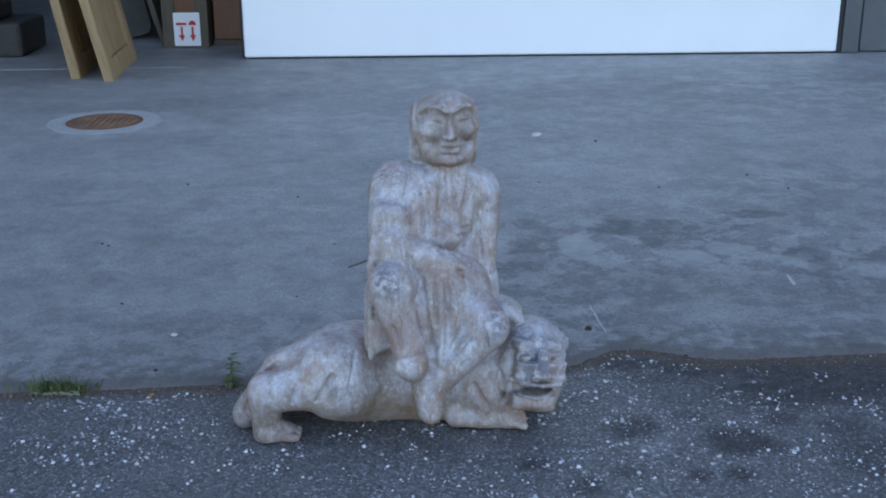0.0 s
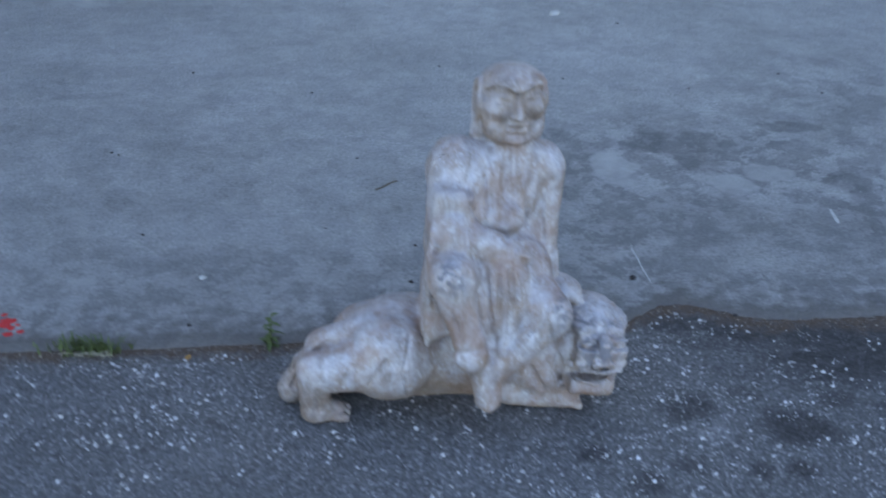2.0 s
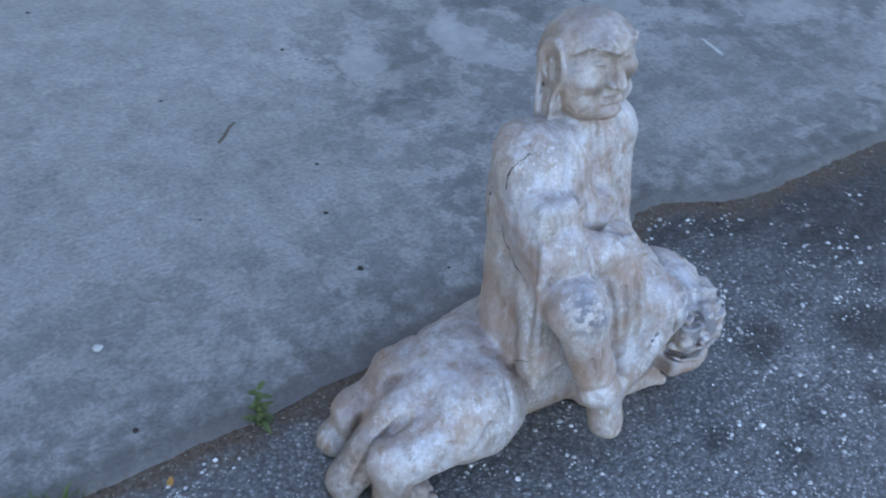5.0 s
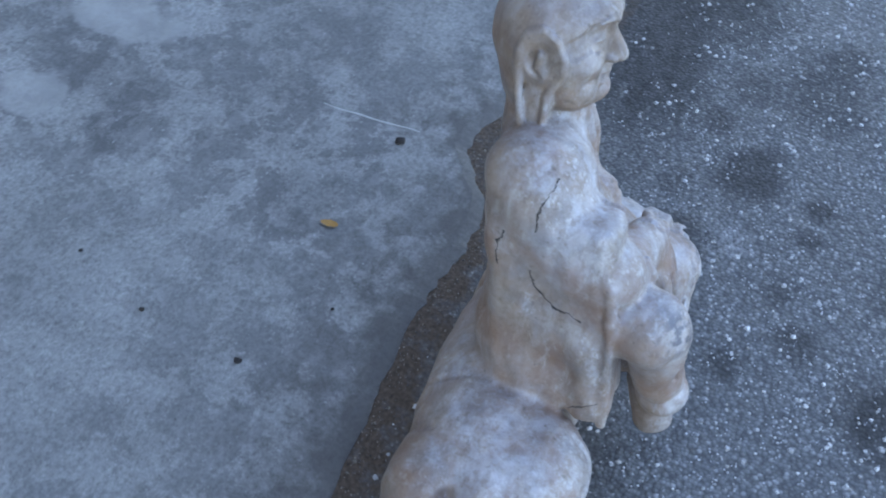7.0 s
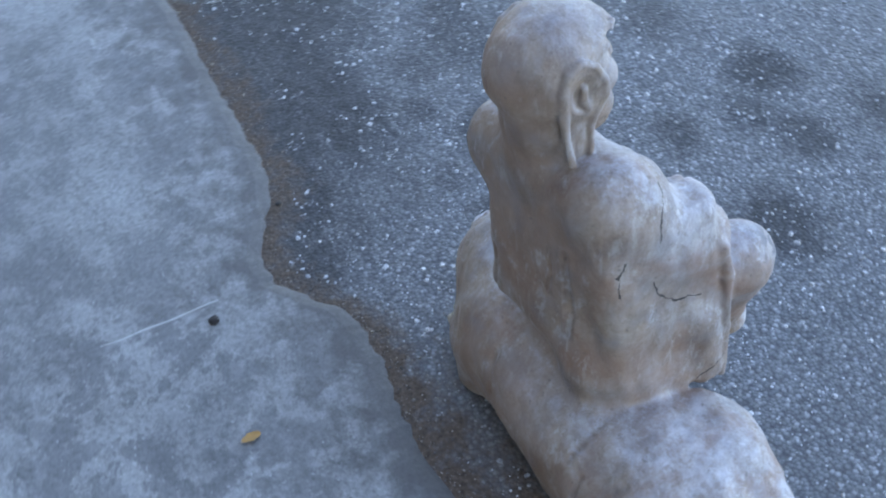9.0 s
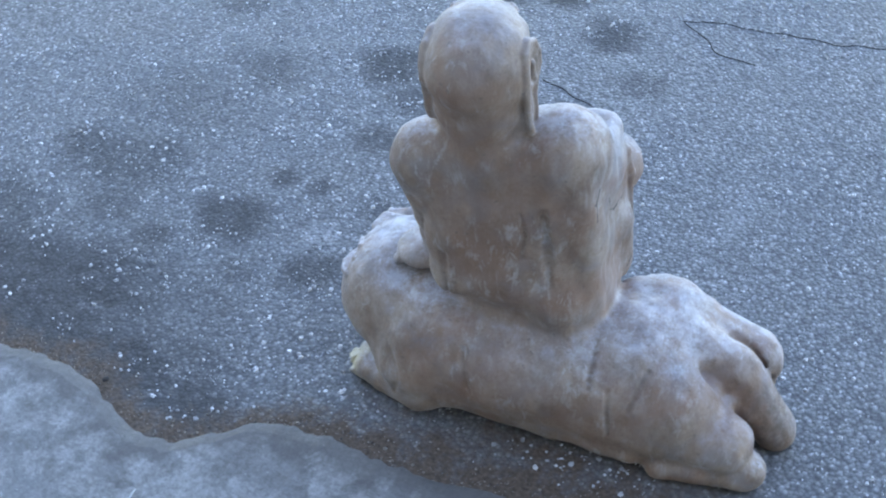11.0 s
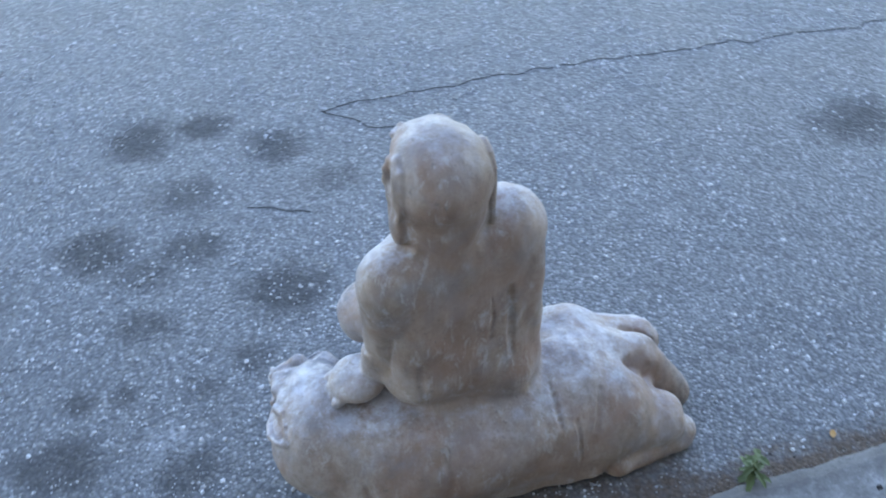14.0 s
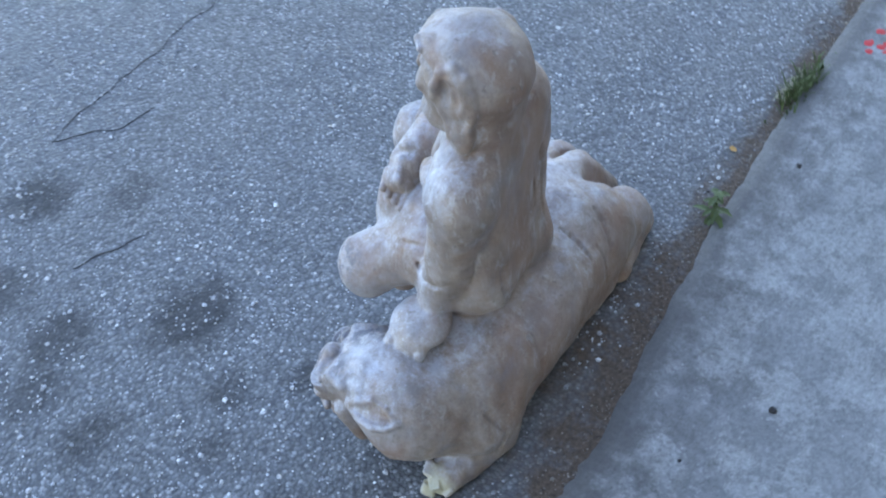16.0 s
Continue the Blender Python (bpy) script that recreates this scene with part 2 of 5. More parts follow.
def statue_material():
    m = Mat("weathered_stone", 0.62)
    streak = m.scaled(1, 1, 0.5)
    a = m.noise(26, 9, 0.7, m.scaled(1, 1, 0.75), 0.3)
    base = m.ramp(a, [(0.30, (0.150, 0.096, 0.064)), (0.5, (0.278, 0.200, 0.148)), (0.70, (0.405, 0.328, 0.268))])
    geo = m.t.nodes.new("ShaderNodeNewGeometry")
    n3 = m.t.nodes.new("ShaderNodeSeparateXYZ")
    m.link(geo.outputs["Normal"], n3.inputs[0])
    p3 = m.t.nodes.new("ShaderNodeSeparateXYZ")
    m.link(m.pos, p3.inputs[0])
    # lime wash, with skylight painted in: paler blue-white on tops and front
    sky_facing = m.math("SUBTRACT", m.math("MULTIPLY", n3.outputs[2], 0.09), m.math("MULTIPLY", n3.outputs[1], 0.075))
    side = m.ramp(m.math("ADD", sky_facing, 0.5), [(0.48, 0.12), (0.56, 1.0)])
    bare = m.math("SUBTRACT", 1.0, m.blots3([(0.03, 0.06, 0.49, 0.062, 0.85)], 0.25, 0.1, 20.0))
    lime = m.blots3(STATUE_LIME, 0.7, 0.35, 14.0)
    wash = m.ramp(m.math("ADD", m.noise(38, 10, 0.76, streak, 0.2), sky_facing), [(0.44, 0.0), (0.66, 1.0)])
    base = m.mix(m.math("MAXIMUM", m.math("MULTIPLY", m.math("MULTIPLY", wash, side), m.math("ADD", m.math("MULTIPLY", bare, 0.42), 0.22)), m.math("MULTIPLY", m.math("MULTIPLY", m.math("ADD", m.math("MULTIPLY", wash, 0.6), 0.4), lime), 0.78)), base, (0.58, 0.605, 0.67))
    dapple = m.ramp(m.noise(80, 9, 0.74, m.scaled(1, 1, 0.85), 0.3), [(0.40, 1.0), (0.51, 0.0)])
    base = m.mix(m.math("MULTIPLY", dapple, 0.45), base, (0.205, 0.148, 0.098))
    # cloudy blue-grey cells where the coat has worn through
    cells = m.voronoi(62.0, m.scaled(1, 1, 0.8), "SMOOTH_F1")
    cloud = m.math("MULTIPLY", m.ramp(cells.outputs["Distance"], [(0.30, 0.0), (0.62, 1.0)]), m.ramp(m.noise(13, 6, 0.65, None, 0.6), [(0.42, 0.0), (0.60, 1.0)]))
    base = m.mix(m.math("MULTIPLY", cloud, 0.45), base, (0.205, 0.200, 0.215))
    # flecks fade towards the back, which paints the front brighter still
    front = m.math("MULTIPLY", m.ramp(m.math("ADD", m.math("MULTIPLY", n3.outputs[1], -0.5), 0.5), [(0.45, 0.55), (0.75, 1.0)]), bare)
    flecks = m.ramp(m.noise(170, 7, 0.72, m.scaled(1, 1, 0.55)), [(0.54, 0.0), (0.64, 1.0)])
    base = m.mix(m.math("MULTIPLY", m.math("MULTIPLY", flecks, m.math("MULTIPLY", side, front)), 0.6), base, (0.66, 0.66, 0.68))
    runs = m.ramp(m.noise(75, 5, 0.6, m.scaled(1, 1, 0.09)), [(0.32, 1.0), (0.43, 0.0)])
    base = m.mix(m.math("MULTIPLY", runs, 0.25), base, (0.16, 0.12, 0.085))
    rust_shade = m.math("MAXIMUM", m.ramp(m.noise(10, 6, 0.65, None, 0.5), [(0.48, 0.0), (0.64, 0.8)]), m.blots3(STATUE_RUST_SHADE, 0.6, 0.5, 22.0))
    base = m.mix(m.math("MULTIPLY", rust_shade, 0.68), base, (0.245, 0.128, 0.074))
    # pale scuffs down the flanks and the back
    scuff = m.math("MULTIPLY", m.ramp(m.noise(95, 8, 0.75, m.scaled(1, 1, 0.35), 0.4), [(0.53, 0.0), (0.61, 1.0)]), m.ramp(m.noise(17, 4, 0.6), [(0.42, 0.0), (0.58, 1.0)]))
    base = m.mix(m.math("MULTIPLY", scuff, 0.42), base, (0.50, 0.475, 0.45))
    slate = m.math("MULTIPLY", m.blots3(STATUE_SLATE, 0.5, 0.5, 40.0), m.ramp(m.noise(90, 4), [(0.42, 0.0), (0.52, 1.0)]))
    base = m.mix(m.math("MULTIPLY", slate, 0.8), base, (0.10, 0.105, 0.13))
    dark_spots = m.math("MULTIPLY", m.blots3(STATUE_DARK_SPOTS, 0.5, 0.45, 70.0), m.ramp(m.noise(110, 4), [(0.35, 0.35), (0.6, 1.0)]))
    base = m.mix(m.math("MULTIPLY", dark_spots, 0.75), base, (0.105, 0.075, 0.052))
    pits = m.ramp(m.noise(120, 3, 0.6), [(0.28, 1.0), (0.36, 0.0)])
    base = m.mix(m.math("MULTIPLY", pits, 0.5), base, (0.12, 0.095, 0.07))
    base = m.mix(m.blots3([(0.196, 0.086, 0.018, 0.018, 0.6)], 0.4, 0.4, 60.0), base, (0.55, 0.50, 0.30))
    worn = m.math("MULTIPLY", m.ramp(geo.outputs["Pointiness"], [(0.52, 0.0), (0.60, 1.0)]), m.ramp(m.noise(60, 5, 0.7), [(0.40, 0.0), (0.55, 1.0)]))
    base = m.mix(m.math("MULTIPLY", worn, 0.55), base, (0.60, 0.60, 0.61))
    base = m.mix(m.cracks(STATUE_CRACKS, 0.0012), base, (0.03, 0.025, 0.022))
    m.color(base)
    m.bump(m.noise(60, 6, 0.62, streak), 0.35, 0.004)
    m.bump(m.noise(230, 5, 0.7, m.scaled(1, 1, 0.5)), 0.45, 0.0016)
    m.link(m.ramp(m.noise(20, 4), [(0.3, 0.36), (0.7, 0.62)]), m.b.inputs["Roughness"])
    return m.m


# the broken front edge of the concrete
EDGE = [(-9, 1.97), (-3, 2.03), (-0.9, 2.066), (-0.6, 2.074), (-0.36, 2.086), (-0.2, 2.103), (-0.1, 2.114), (-0.03, 2.125), (0.06, 2.136), (0.12, 2.134), (0.16, 2.126),
        (0.215, 2.128), (0.27, 2.142), (0.305, 2.172), (0.35, 2.203), (0.39, 2.207), (0.46, 2.183), (0.50, 2.163), (0.57, 2.150), (0.65, 2.158),
        (0.73, 2.162), (0.80, 2.166), (0.90, 2.168), (1.01, 2.175), (3, 2.2), (9, 2.25)]
# stains: x, y, half width, half depth, turn, strength
ASPHALT_STAINS = [
    (0.50, 2.050, 0.11, 0.085, 10, 0.55), (0.41, 2.105, 0.09, 0.055, 0, 0.6), (0.70, 1.64, 0.11, 0.08, 0, 0.35),
    (0.66, 2.03, 0.17, 0.085, 0, 0.97), (0.92, 2.03, 0.26, 0.12, 0, 0.97), (0.64, 2.110, 0.22, 0.060, 0, 0.98), (0.88, 2.120, 0.22, 0.055, 0, 0.98),
    (0.47, 2.125, 0.085, 0.055, -15, 0.98), (0.36, 2.155, 0.06, 0.045, 20, 0.95), (0.83, 1.925, 0.06, 0.05, 0, 0.7), (0.49, 1.845, 0.055, 0.045, 0, 0.9),
    (0.327, 1.895, 0.042, 0.040, 0, 0.8), (0.71, 1.80, 0.085, 0.06, 0, 0.65), (0.66, 1.755, 0.045, 0.04, 0, 0.6), (0.785, 1.785, 0.05, 0.045, 0, 0.75),
    (0.67, 1.885, 0.042, 0.036, 0, 0.6), (0.345, 1.165, 0.060, 0.055, 0, 0.95), (0.238, 1.152, 0.048, 0.036, 0, 0.95), (0.126, 1.240, 0.046, 0.046, 0, 0.95),
    (0.040, 1.350, 0.040, 0.028, 0, 0.6), (0.280, 1.340, 0.052, 0.045, 0, 0.75), (0.285, 1.466, 0.046, 0.038, 0, 0.8), (0.430, 1.435, 0.056, 0.052, 0, 0.95),
    (0.158, 1.592, 0.058, 0.052, 0, 0.95), (0.360, 1.505, 0.046, 0.032, 0, 0.7), (0.366, 1.618, 0.042, 0.032, 0, 0.75), (0.62, 1.52, 0.06, 0.048, 0, 0.6),
    (-0.862, 1.43, 0.080, 0.060, 0, 0.9), (0.85, 1.29, 0.075, 0.06, 0, 0.75), (0.756, 1.36, 0.042, 0.042, 0, 0.6), (0.427, 1.93, 0.026, 0.022, 0, 0.5),
    (0.572, 1.918, 0.034, 0.026, 10, 0.7), (0.460, 1.740, 0.022, 0.020, 0, 0.85), (0.402, 1.746, 0.018, 0.018, -10, 0.8), (0.226, 1.719, 0.026, 0.022, 0, 0.75),
    (0.154, 1.787, 0.024, 0.022, 0, 0.7), (0.294, 1.757, 0.026, 0.020, 0, 0.6)]
ASPHALT_PALE = [(0.347, 1.838, 0.026, 0.026, 0, 0.95), (-0.44, 1.585, 0.016, 0.010, 0, 0.7), (-0.17, 1.60, 0.016, 0.035, 0, 0.5),
                (-0.168, 1.838, 0.010, 0.008, 0, 0.8), (0.44, 2.03, 0.03, 0.02, 0, 0.35), (-0.41, 1.79, 0.03, 0.03, 0, 0.4)]
# shade and warm tinge before the open store, painted brown onto the floor
STORE_SHADE = [(-1.7, 5.4, 1.3, 0.8, 0, 0.65), (-2.2, 4.4, 0.9, 0.6, 0, 0.4)]
# a film of dirt washed down towards the joint
JOINT_FILM = [(-0.5, 2.26, 1.1, 0.28, 2, 0.40), (0.75, 2.27, 0.55, 0.12, 0, 0.40)]
CONCRETE_DARK = [(0.55, 2.925, 0.115, 0.075, 0, 0.85), (0.57, 2.815, 0.055, 0.055, 0, 0.7), (0.85, 3.03, 0.075, 0.035, 0, 0.75), (0.27, 2.97, 0.034, 0.05, 0, 0.6),
                 (0.89, 2.72, 0.052, 0.065, 0, 0.8), (0.162, 2.627, 0.050, 0.055, 0, 0.7), (0.305, 2.848, 0.05, 0.020, 20, 0.6), (0.45, 2.535, 0.20, 0.11, 0, 0.45),
                 (0.85, 2.48, 0.26, 0.12, 0, 0.45), (0.155, 2.348, 0.06, 0.05, 0, 0.45), (0.24, 2.72, 0.05, 0.10, 0, 0.5), (-0.126, 2.571, 0.018, 0.030, 0, 0.4),
                 (-0.88, 3.22, 0.10, 0.02, 10, 0.4), (0.1, 4.6, 0.9, 0.25, 4, 0.25), (2.0, 4.95, 0.3, 0.12, 0, 0.4)]
CONCRETE_WORN = [(-0.45, 2.28, 0.8, 0.20, 3, 0.5), (0.0, 2.22, 0.35, 0.12, 0, 0.6), (0.75, 2.26, 0.5, 0.09, 0, 0.6), (0.62, 2.82, 0.50, 0.32, 0, 0.7), (0.20, 2.75, 0.20, 0.28, 0, 0.7), (0.25, 2.40, 0.24, 0.22, 0, 0.7), (1.05, 2.65, 0.36, 0.25, 0, 0.8),
                 (1.1, 3.2, 0.5, 0.3, 0, 0.5), (-0.5, 2.8, 0.9, 0.6, 0, 0.22), (1.6, 4.6, 1.0, 0.5, 0, 0.4), (0.3, 4.2, 1.2, 0.5, 0, 0.2)]
CONCRETE_PALE = [(-1.06, 4.21, 0.21, 0.20, 0, 0.8), (0.37, 2.80, 0.055, 0.095, 0, 0.8), (0.62, 2.705, 0.055, 0.055, 0, 0.7), (0.167, 2.80, 0.045, 0.05, 0, 0.7), (0.72, 2.76, 0.05, 0.04, 0, 0.6), (-0.98, 4.19, 0.28, 0.15, 0, 0.45),
                 (-0.70, 2.29, 0.03, 0.012, 0, 0.6), (1.05, 2.6, 0.12, 0.05, -20, 0.4)]

# cracks of the cloak's side: y, z
STATUE_CRACKS = [[(0.023, 0.322), (0.015, 0.302), (0.005, 0.289), (-0.004, 0.281), (-0.017, 0.283), (-0.029, 0.279)],
                 [(0.013, 0.415), (0.018, 0.400), (0.022, 0.388), (0.020, 0.370)],
                 [(0.049, 0.355), (0.055, 0.340), (0.056, 0.327), (0.052, 0.314)],
                 [(-0.035, 0.163), (-0.047, 0.176), (-0.061, 0.186)]]
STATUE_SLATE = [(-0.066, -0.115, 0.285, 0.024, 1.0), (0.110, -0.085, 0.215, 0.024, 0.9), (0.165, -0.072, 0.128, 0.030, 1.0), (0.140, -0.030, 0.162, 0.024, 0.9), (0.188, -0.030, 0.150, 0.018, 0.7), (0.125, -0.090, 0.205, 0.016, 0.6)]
STATUE_LIME = [(0.055, -0.015, 0.335, 0.035, 0.8), (-0.025, -0.015, 0.36, 0.035, 0.7), (-0.09, -0.03, 0.27, 0.045, 0.6), (-0.03, -0.10, 0.21, 0.035, 0.7), (-0.10, -0.05, 0.13, 0.04, 0.5), (0.09, -0.03, 0.07, 0.05, 0.6),
               (-0.080, -0.020, 0.350, 0.060, 0.9), (-0.03, -0.075, 0.310, 0.040, 0.8), (-0.064, -0.10, 0.265, 0.040, 0.9), (0.100, -0.070, 0.205, 0.048, 0.9),
               (0.090, 0.015, 0.380, 0.045, 0.8), (-0.17, 0.000, 0.165, 0.075, 0.95), (0.175, -0.01, 0.175, 0.060, 0.95), (0.020, -0.09, 0.20, 0.028, 0.8),
               (0.050, -0.095, 0.150, 0.035, 0.7), (0.040, 0.04, 0.535, 0.045, 0.45), (-0.25, -0.055, 0.085, 0.045, 0.8), (-0.16, -0.06, 0.10, 0.05, 0.6),
               (0.04, -0.01, 0.36, 0.025, 0.7), (-0.01, -0.02, 0.37, 0.025, 0.6), (0.21, 0.03, 0.10, 0.04, 0.6), (0.115, 0.03, 0.20, 0.03, 0.8), (-0.02, 0.11, 0.14, 0.05, 0.4)]
# rust stains; at the nape they also paint in the shade below the skull
STATUE_RUST_SHADE = [(-0.07, 0.055, 0.215, 0.032, 1.0), (-0.085, 0.0, 0.19, 0.022, 0.8), (0.02, -0.075, 0.28, 0.03, 0.9), (0.0, 0.095, 0.19, 0.05, 0.6),
               (-0.08, 0.03, 0.17, 0.02, 0.8), (-0.24, 0.035, 0.085, 0.05, 0.8), (0.0, -0.04, 0.03, 0.05, 0.5), (0.09, 0.03, 0.17, 0.03, 0.5), (0.02, 0.10, 0.28, 0.05, 0.8), (-0.03, 0.085, 0.36, 0.04, 0.7), (0.05, 0.10, 0.33, 0.04, 0.6), (0.06, 0.12, 0.08, 0.05, 0.6), (-0.10, 0.12, 0.06, 0.05, 0.6), (0.03, 0.115, 0.455, 0.045, 0.7),
               (0.024, 0.000, 0.37, 0.022, 0.7), (0.022, -0.010, 0.33, 0.022, 0.6), (-0.010, -0.085, 0.21, 0.026, 0.6), (0.03, 0.01, 0.425, 0.025, 0.7),
               (0.03, 0.10, 0.42, 0.04, 0.7), (0.0, 0.10, 0.33, 0.05, 0.6), (0.0, 0.12, 0.10, 0.05, 0.6), (-0.235, -0.035, 0.02, 0.03, 0.6), (0.15, 0.03, 0.05, 0.03, 0.5)]
# dark brown in the face's creases, ear and mouths; grime round the hind feet
STATUE_DARK_SPOTS = [(0.033, 0.010, 0.503, 0.007, 0.8), (0.020, 0.012, 0.512, 0.008, 0.8), (0.050, 0.014, 0.512, 0.008, 0.8), (0.042, 0.010, 0.470, 0.008, 0.9), (0.033, 0.008, 0.463, 0.006, 0.7),
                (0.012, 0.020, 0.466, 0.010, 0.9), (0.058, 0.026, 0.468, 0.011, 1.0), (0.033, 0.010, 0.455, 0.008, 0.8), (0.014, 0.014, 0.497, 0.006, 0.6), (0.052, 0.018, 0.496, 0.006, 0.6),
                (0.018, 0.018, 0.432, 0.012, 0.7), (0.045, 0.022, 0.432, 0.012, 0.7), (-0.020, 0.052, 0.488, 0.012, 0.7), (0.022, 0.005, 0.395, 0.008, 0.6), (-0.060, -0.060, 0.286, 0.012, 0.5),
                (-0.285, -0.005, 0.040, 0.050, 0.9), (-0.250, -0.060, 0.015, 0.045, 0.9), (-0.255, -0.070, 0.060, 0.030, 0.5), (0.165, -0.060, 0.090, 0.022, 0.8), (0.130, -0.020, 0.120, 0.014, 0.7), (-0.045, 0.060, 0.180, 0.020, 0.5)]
STONE, ASPHALT, CONCRETE = statue_material(), asphalt_material(), concrete_material()


def simple(name, color, rough=0.7, metal=0.0, grain=30.0, depth=0.35, bump=0.3, stretch=(1, 1, 1)):
    """A plain surface with two scales of variation."""
    m = Mat(name, rough, metal)
    src = m.scaled(*stretch)
    dark = tuple(c * (1 - depth) for c in color)
    c = m.mix(m.ramp(m.noise(grain, 5, 0.6, src), [(0.3, 0.0), (0.7, 1.0)]), dark, color)
    c = m.mix(0.3, c, m.ramp(m.noise(grain / 7, 3, 0.5, src), [(0.3, dark), (0.7, color)]))
    m.color(c)
    m.bump(m.noise(grain * 4, 4, 0.6, src), bump, 0.002)
    return m.m


WHITE_PAINT = simple("white_door_paint", (0.80, 0.81, 0.82), 0.45, 0, 3.0, 0.05, 0.05)
GREY_METAL = simple("grey_metal", (0.10, 0.11, 0.12), 0.5, 0.2, 8.0, 0.35, 0.1)
DARK_WALL = simple("dark_wall", (0.10, 0.105, 0.115), 0.8, 0, 5.0, 0.4, 0.3)
BLACK_RUBBER = simple("black_rubber", (0.02, 0.02, 0.022), 0.7)
PINE = simple("old_pine", (0.43, 0.275, 0.125), 0.6, 0, 22.0, 0.65, 0.4, (3, 3, 0.3))
BROWN_WOOD = simple("brown_wood", (0.19, 0.075, 0.032), 0.5, 0, 20.0, 0.35, 0.3, (3, 3, 0.3))
GREY_WOOD = simple("grey_wood", (0.12, 0.095, 0.066), 0.7, 0, 22.0, 0.4, 0.4, (3, 3, 0.3))
BLOCK_STONE = simple("block_stone", (0.05, 0.048, 0.044), 0.85, 0, 18.0, 0.35, 0.6)
RUST = simple("rusty_iron", (0.22, 0.095, 0.045), 0.8, 0.0, 26.0, 0.5, 0.6)
WORN_IRON = simple("worn_iron", (0.30, 0.155, 0.085), 0.75, 0.0, 14.0, 0.7, 0.6)
PAPER = simple("white_paper", (0.78, 0.78, 0.78), 0.6, 0, 10, 0.08, 0.05)
RED = simple("red_print", (0.55, 0.03, 0.03), 0.6, 0, 10, 0.15, 0.05)
GREEN = simple("weed_green", (0.105, 0.14, 0.04), 0.6, 0, 60, 0.4, 0.2)
DRY = simple("dry_leaf", (0.48, 0.25, 0.06), 0.6, 0, 60, 0.4, 0.2)
STRAW = simple("dry_straw", (0.45, 0.40, 0.28), 0.6, 0, 60, 0.3, 0.2)
CRACK = simple("crack_dust", (0.08, 0.078, 0.076), 0.9, 0, 90, 0.4, 0.3)
CHALK = simple("chalk", (0.52, 0.52, 0.50), 0.9, 0, 90, 0.25, 0.2)
DEBRIS = simple("dark_debris", (0.035, 0.03, 0.028), 0.8, 0, 90, 0.4, 0.3)
# warm colour picked for the bounce onto the statue's back
WARM_BOUNCE_WALL = simple("warm_bounce_render", (0.30, 0.22, 0.14), 0.85, 0, 4.0, 0.2, 0.3)
COLLAR = simple("pale_concrete", (0.42, 0.415, 0.40), 0.8, 0, 40.0, 0.35, 0.4)
# almost black, so that the store's added walls return little light
PLASTER = simple("darkened_plaster", (0.05, 0.048, 0.045), 0.9, 0, 4, 0.3, 0.3)


# ---- mesh helpers ----
def mesh(name, bm, material, smooth=False):
    me = bpy.data.meshes.new(name)
    bm.normal_update()
    bm.to_mesh(me)
    bm.free()
    me.materials.append(material)
    if smooth:
        me.polygons.foreach_set("use_smooth", [True] * len(me.polygons))
    return me


def thing(name, label, category, at=(0, 0, 0, 0), group="", kind=""):
    ob = new(name)
    ob.matrix_world = pose(at[0], at[1], at[2], 0, 0, at[3])
    return tagged(ob, label, category, group, kind)


def part(name, bm, material, parent, label="", smooth=False):
    ob = new(name, mesh(name, bm, material, smooth))
    ob.parent = parent
    return tagged(ob, label)


def solid(name, bm, material, label, category, kind="", smooth=False, group=""):
    return tagged(new(name, mesh(name, bm, material, smooth)), label, category, group, kind)


def slab(bm, size, m=Matrix(), bevel=0.0):
    """A box of that size about the middle of m, its edges bevelled."""
    made = bmesh.ops.create_cube(bm, size=1.0, matrix=m @ Matrix.Diagonal((*size, 1)))
    if bevel:
        edges = list({e for v in made["verts"] for e in v.link_edges})
        bmesh.ops.bevel(bm, geom=edges, offset=bevel, segments=2, affect="EDGES", profile=0.5)
    return bm


def slab_between(lo, hi, bevel=0.0, bm=None):
    bm = bm or bmesh.new()
    size = [b - a for a, b in zip(lo, hi)]
    return slab(bm, size, Matrix.Translation([(a + b) / 2 for a, b in zip(lo, hi)]), bevel)


# ---- ground ----
def edge_y(x):
    """Where the broken front edge of the concrete runs."""
    for (x0, y0), (x1, y1) in zip(EDGE, EDGE[1:]):
        if x <= x1:
            break
    f = (x - x0) / (x1 - x0)
    rough = 1.0 if 0.05 < x < 1.3 else 0.45
    return y0 + (y1 - y0) * f * f * (3 - 2 * f) + rough * (0.008 * noise.noise((x * 22, 3, 0)) + 0.005 * noise.noise((x * 70, 7, 0)))


def sheet(name, columns, material, label, category):
    """A sheet of ground from columns of (point, dirt); the dirt gathers along the joint."""
    verts = [p for col in columns for p, _ in col]
    n = len(columns[0])
    faces = [(i * n + k, (i + 1) * n + k, (i + 1) * n + k + 1, i * n + k + 1) for i in range(len(columns) - 1) for k in range(n - 1)]
    me = bpy.data.meshes.new(name)
    me.from_pydata(verts, [], faces)
    me.attributes.new("joint_dirt_shadow", "FLOAT", "POINT").data.foreach_set("value", [d for col in columns for _, d in col])
    me.materials.append(material)
    return tagged(new(name, me), label, category, "", "structure")


def dirt_shadow_reach(x):
    """Dirt's reach over the asphalt; widened behind the statue to paint its soft shadow."""
    lee_shadow = max(0.0, 1 - ((x + 0.07) / 0.25) ** 2)
    return 0.034 + 0.052 * lee_shadow + 0.016 * noise.noise((x * 9, 5, 1))


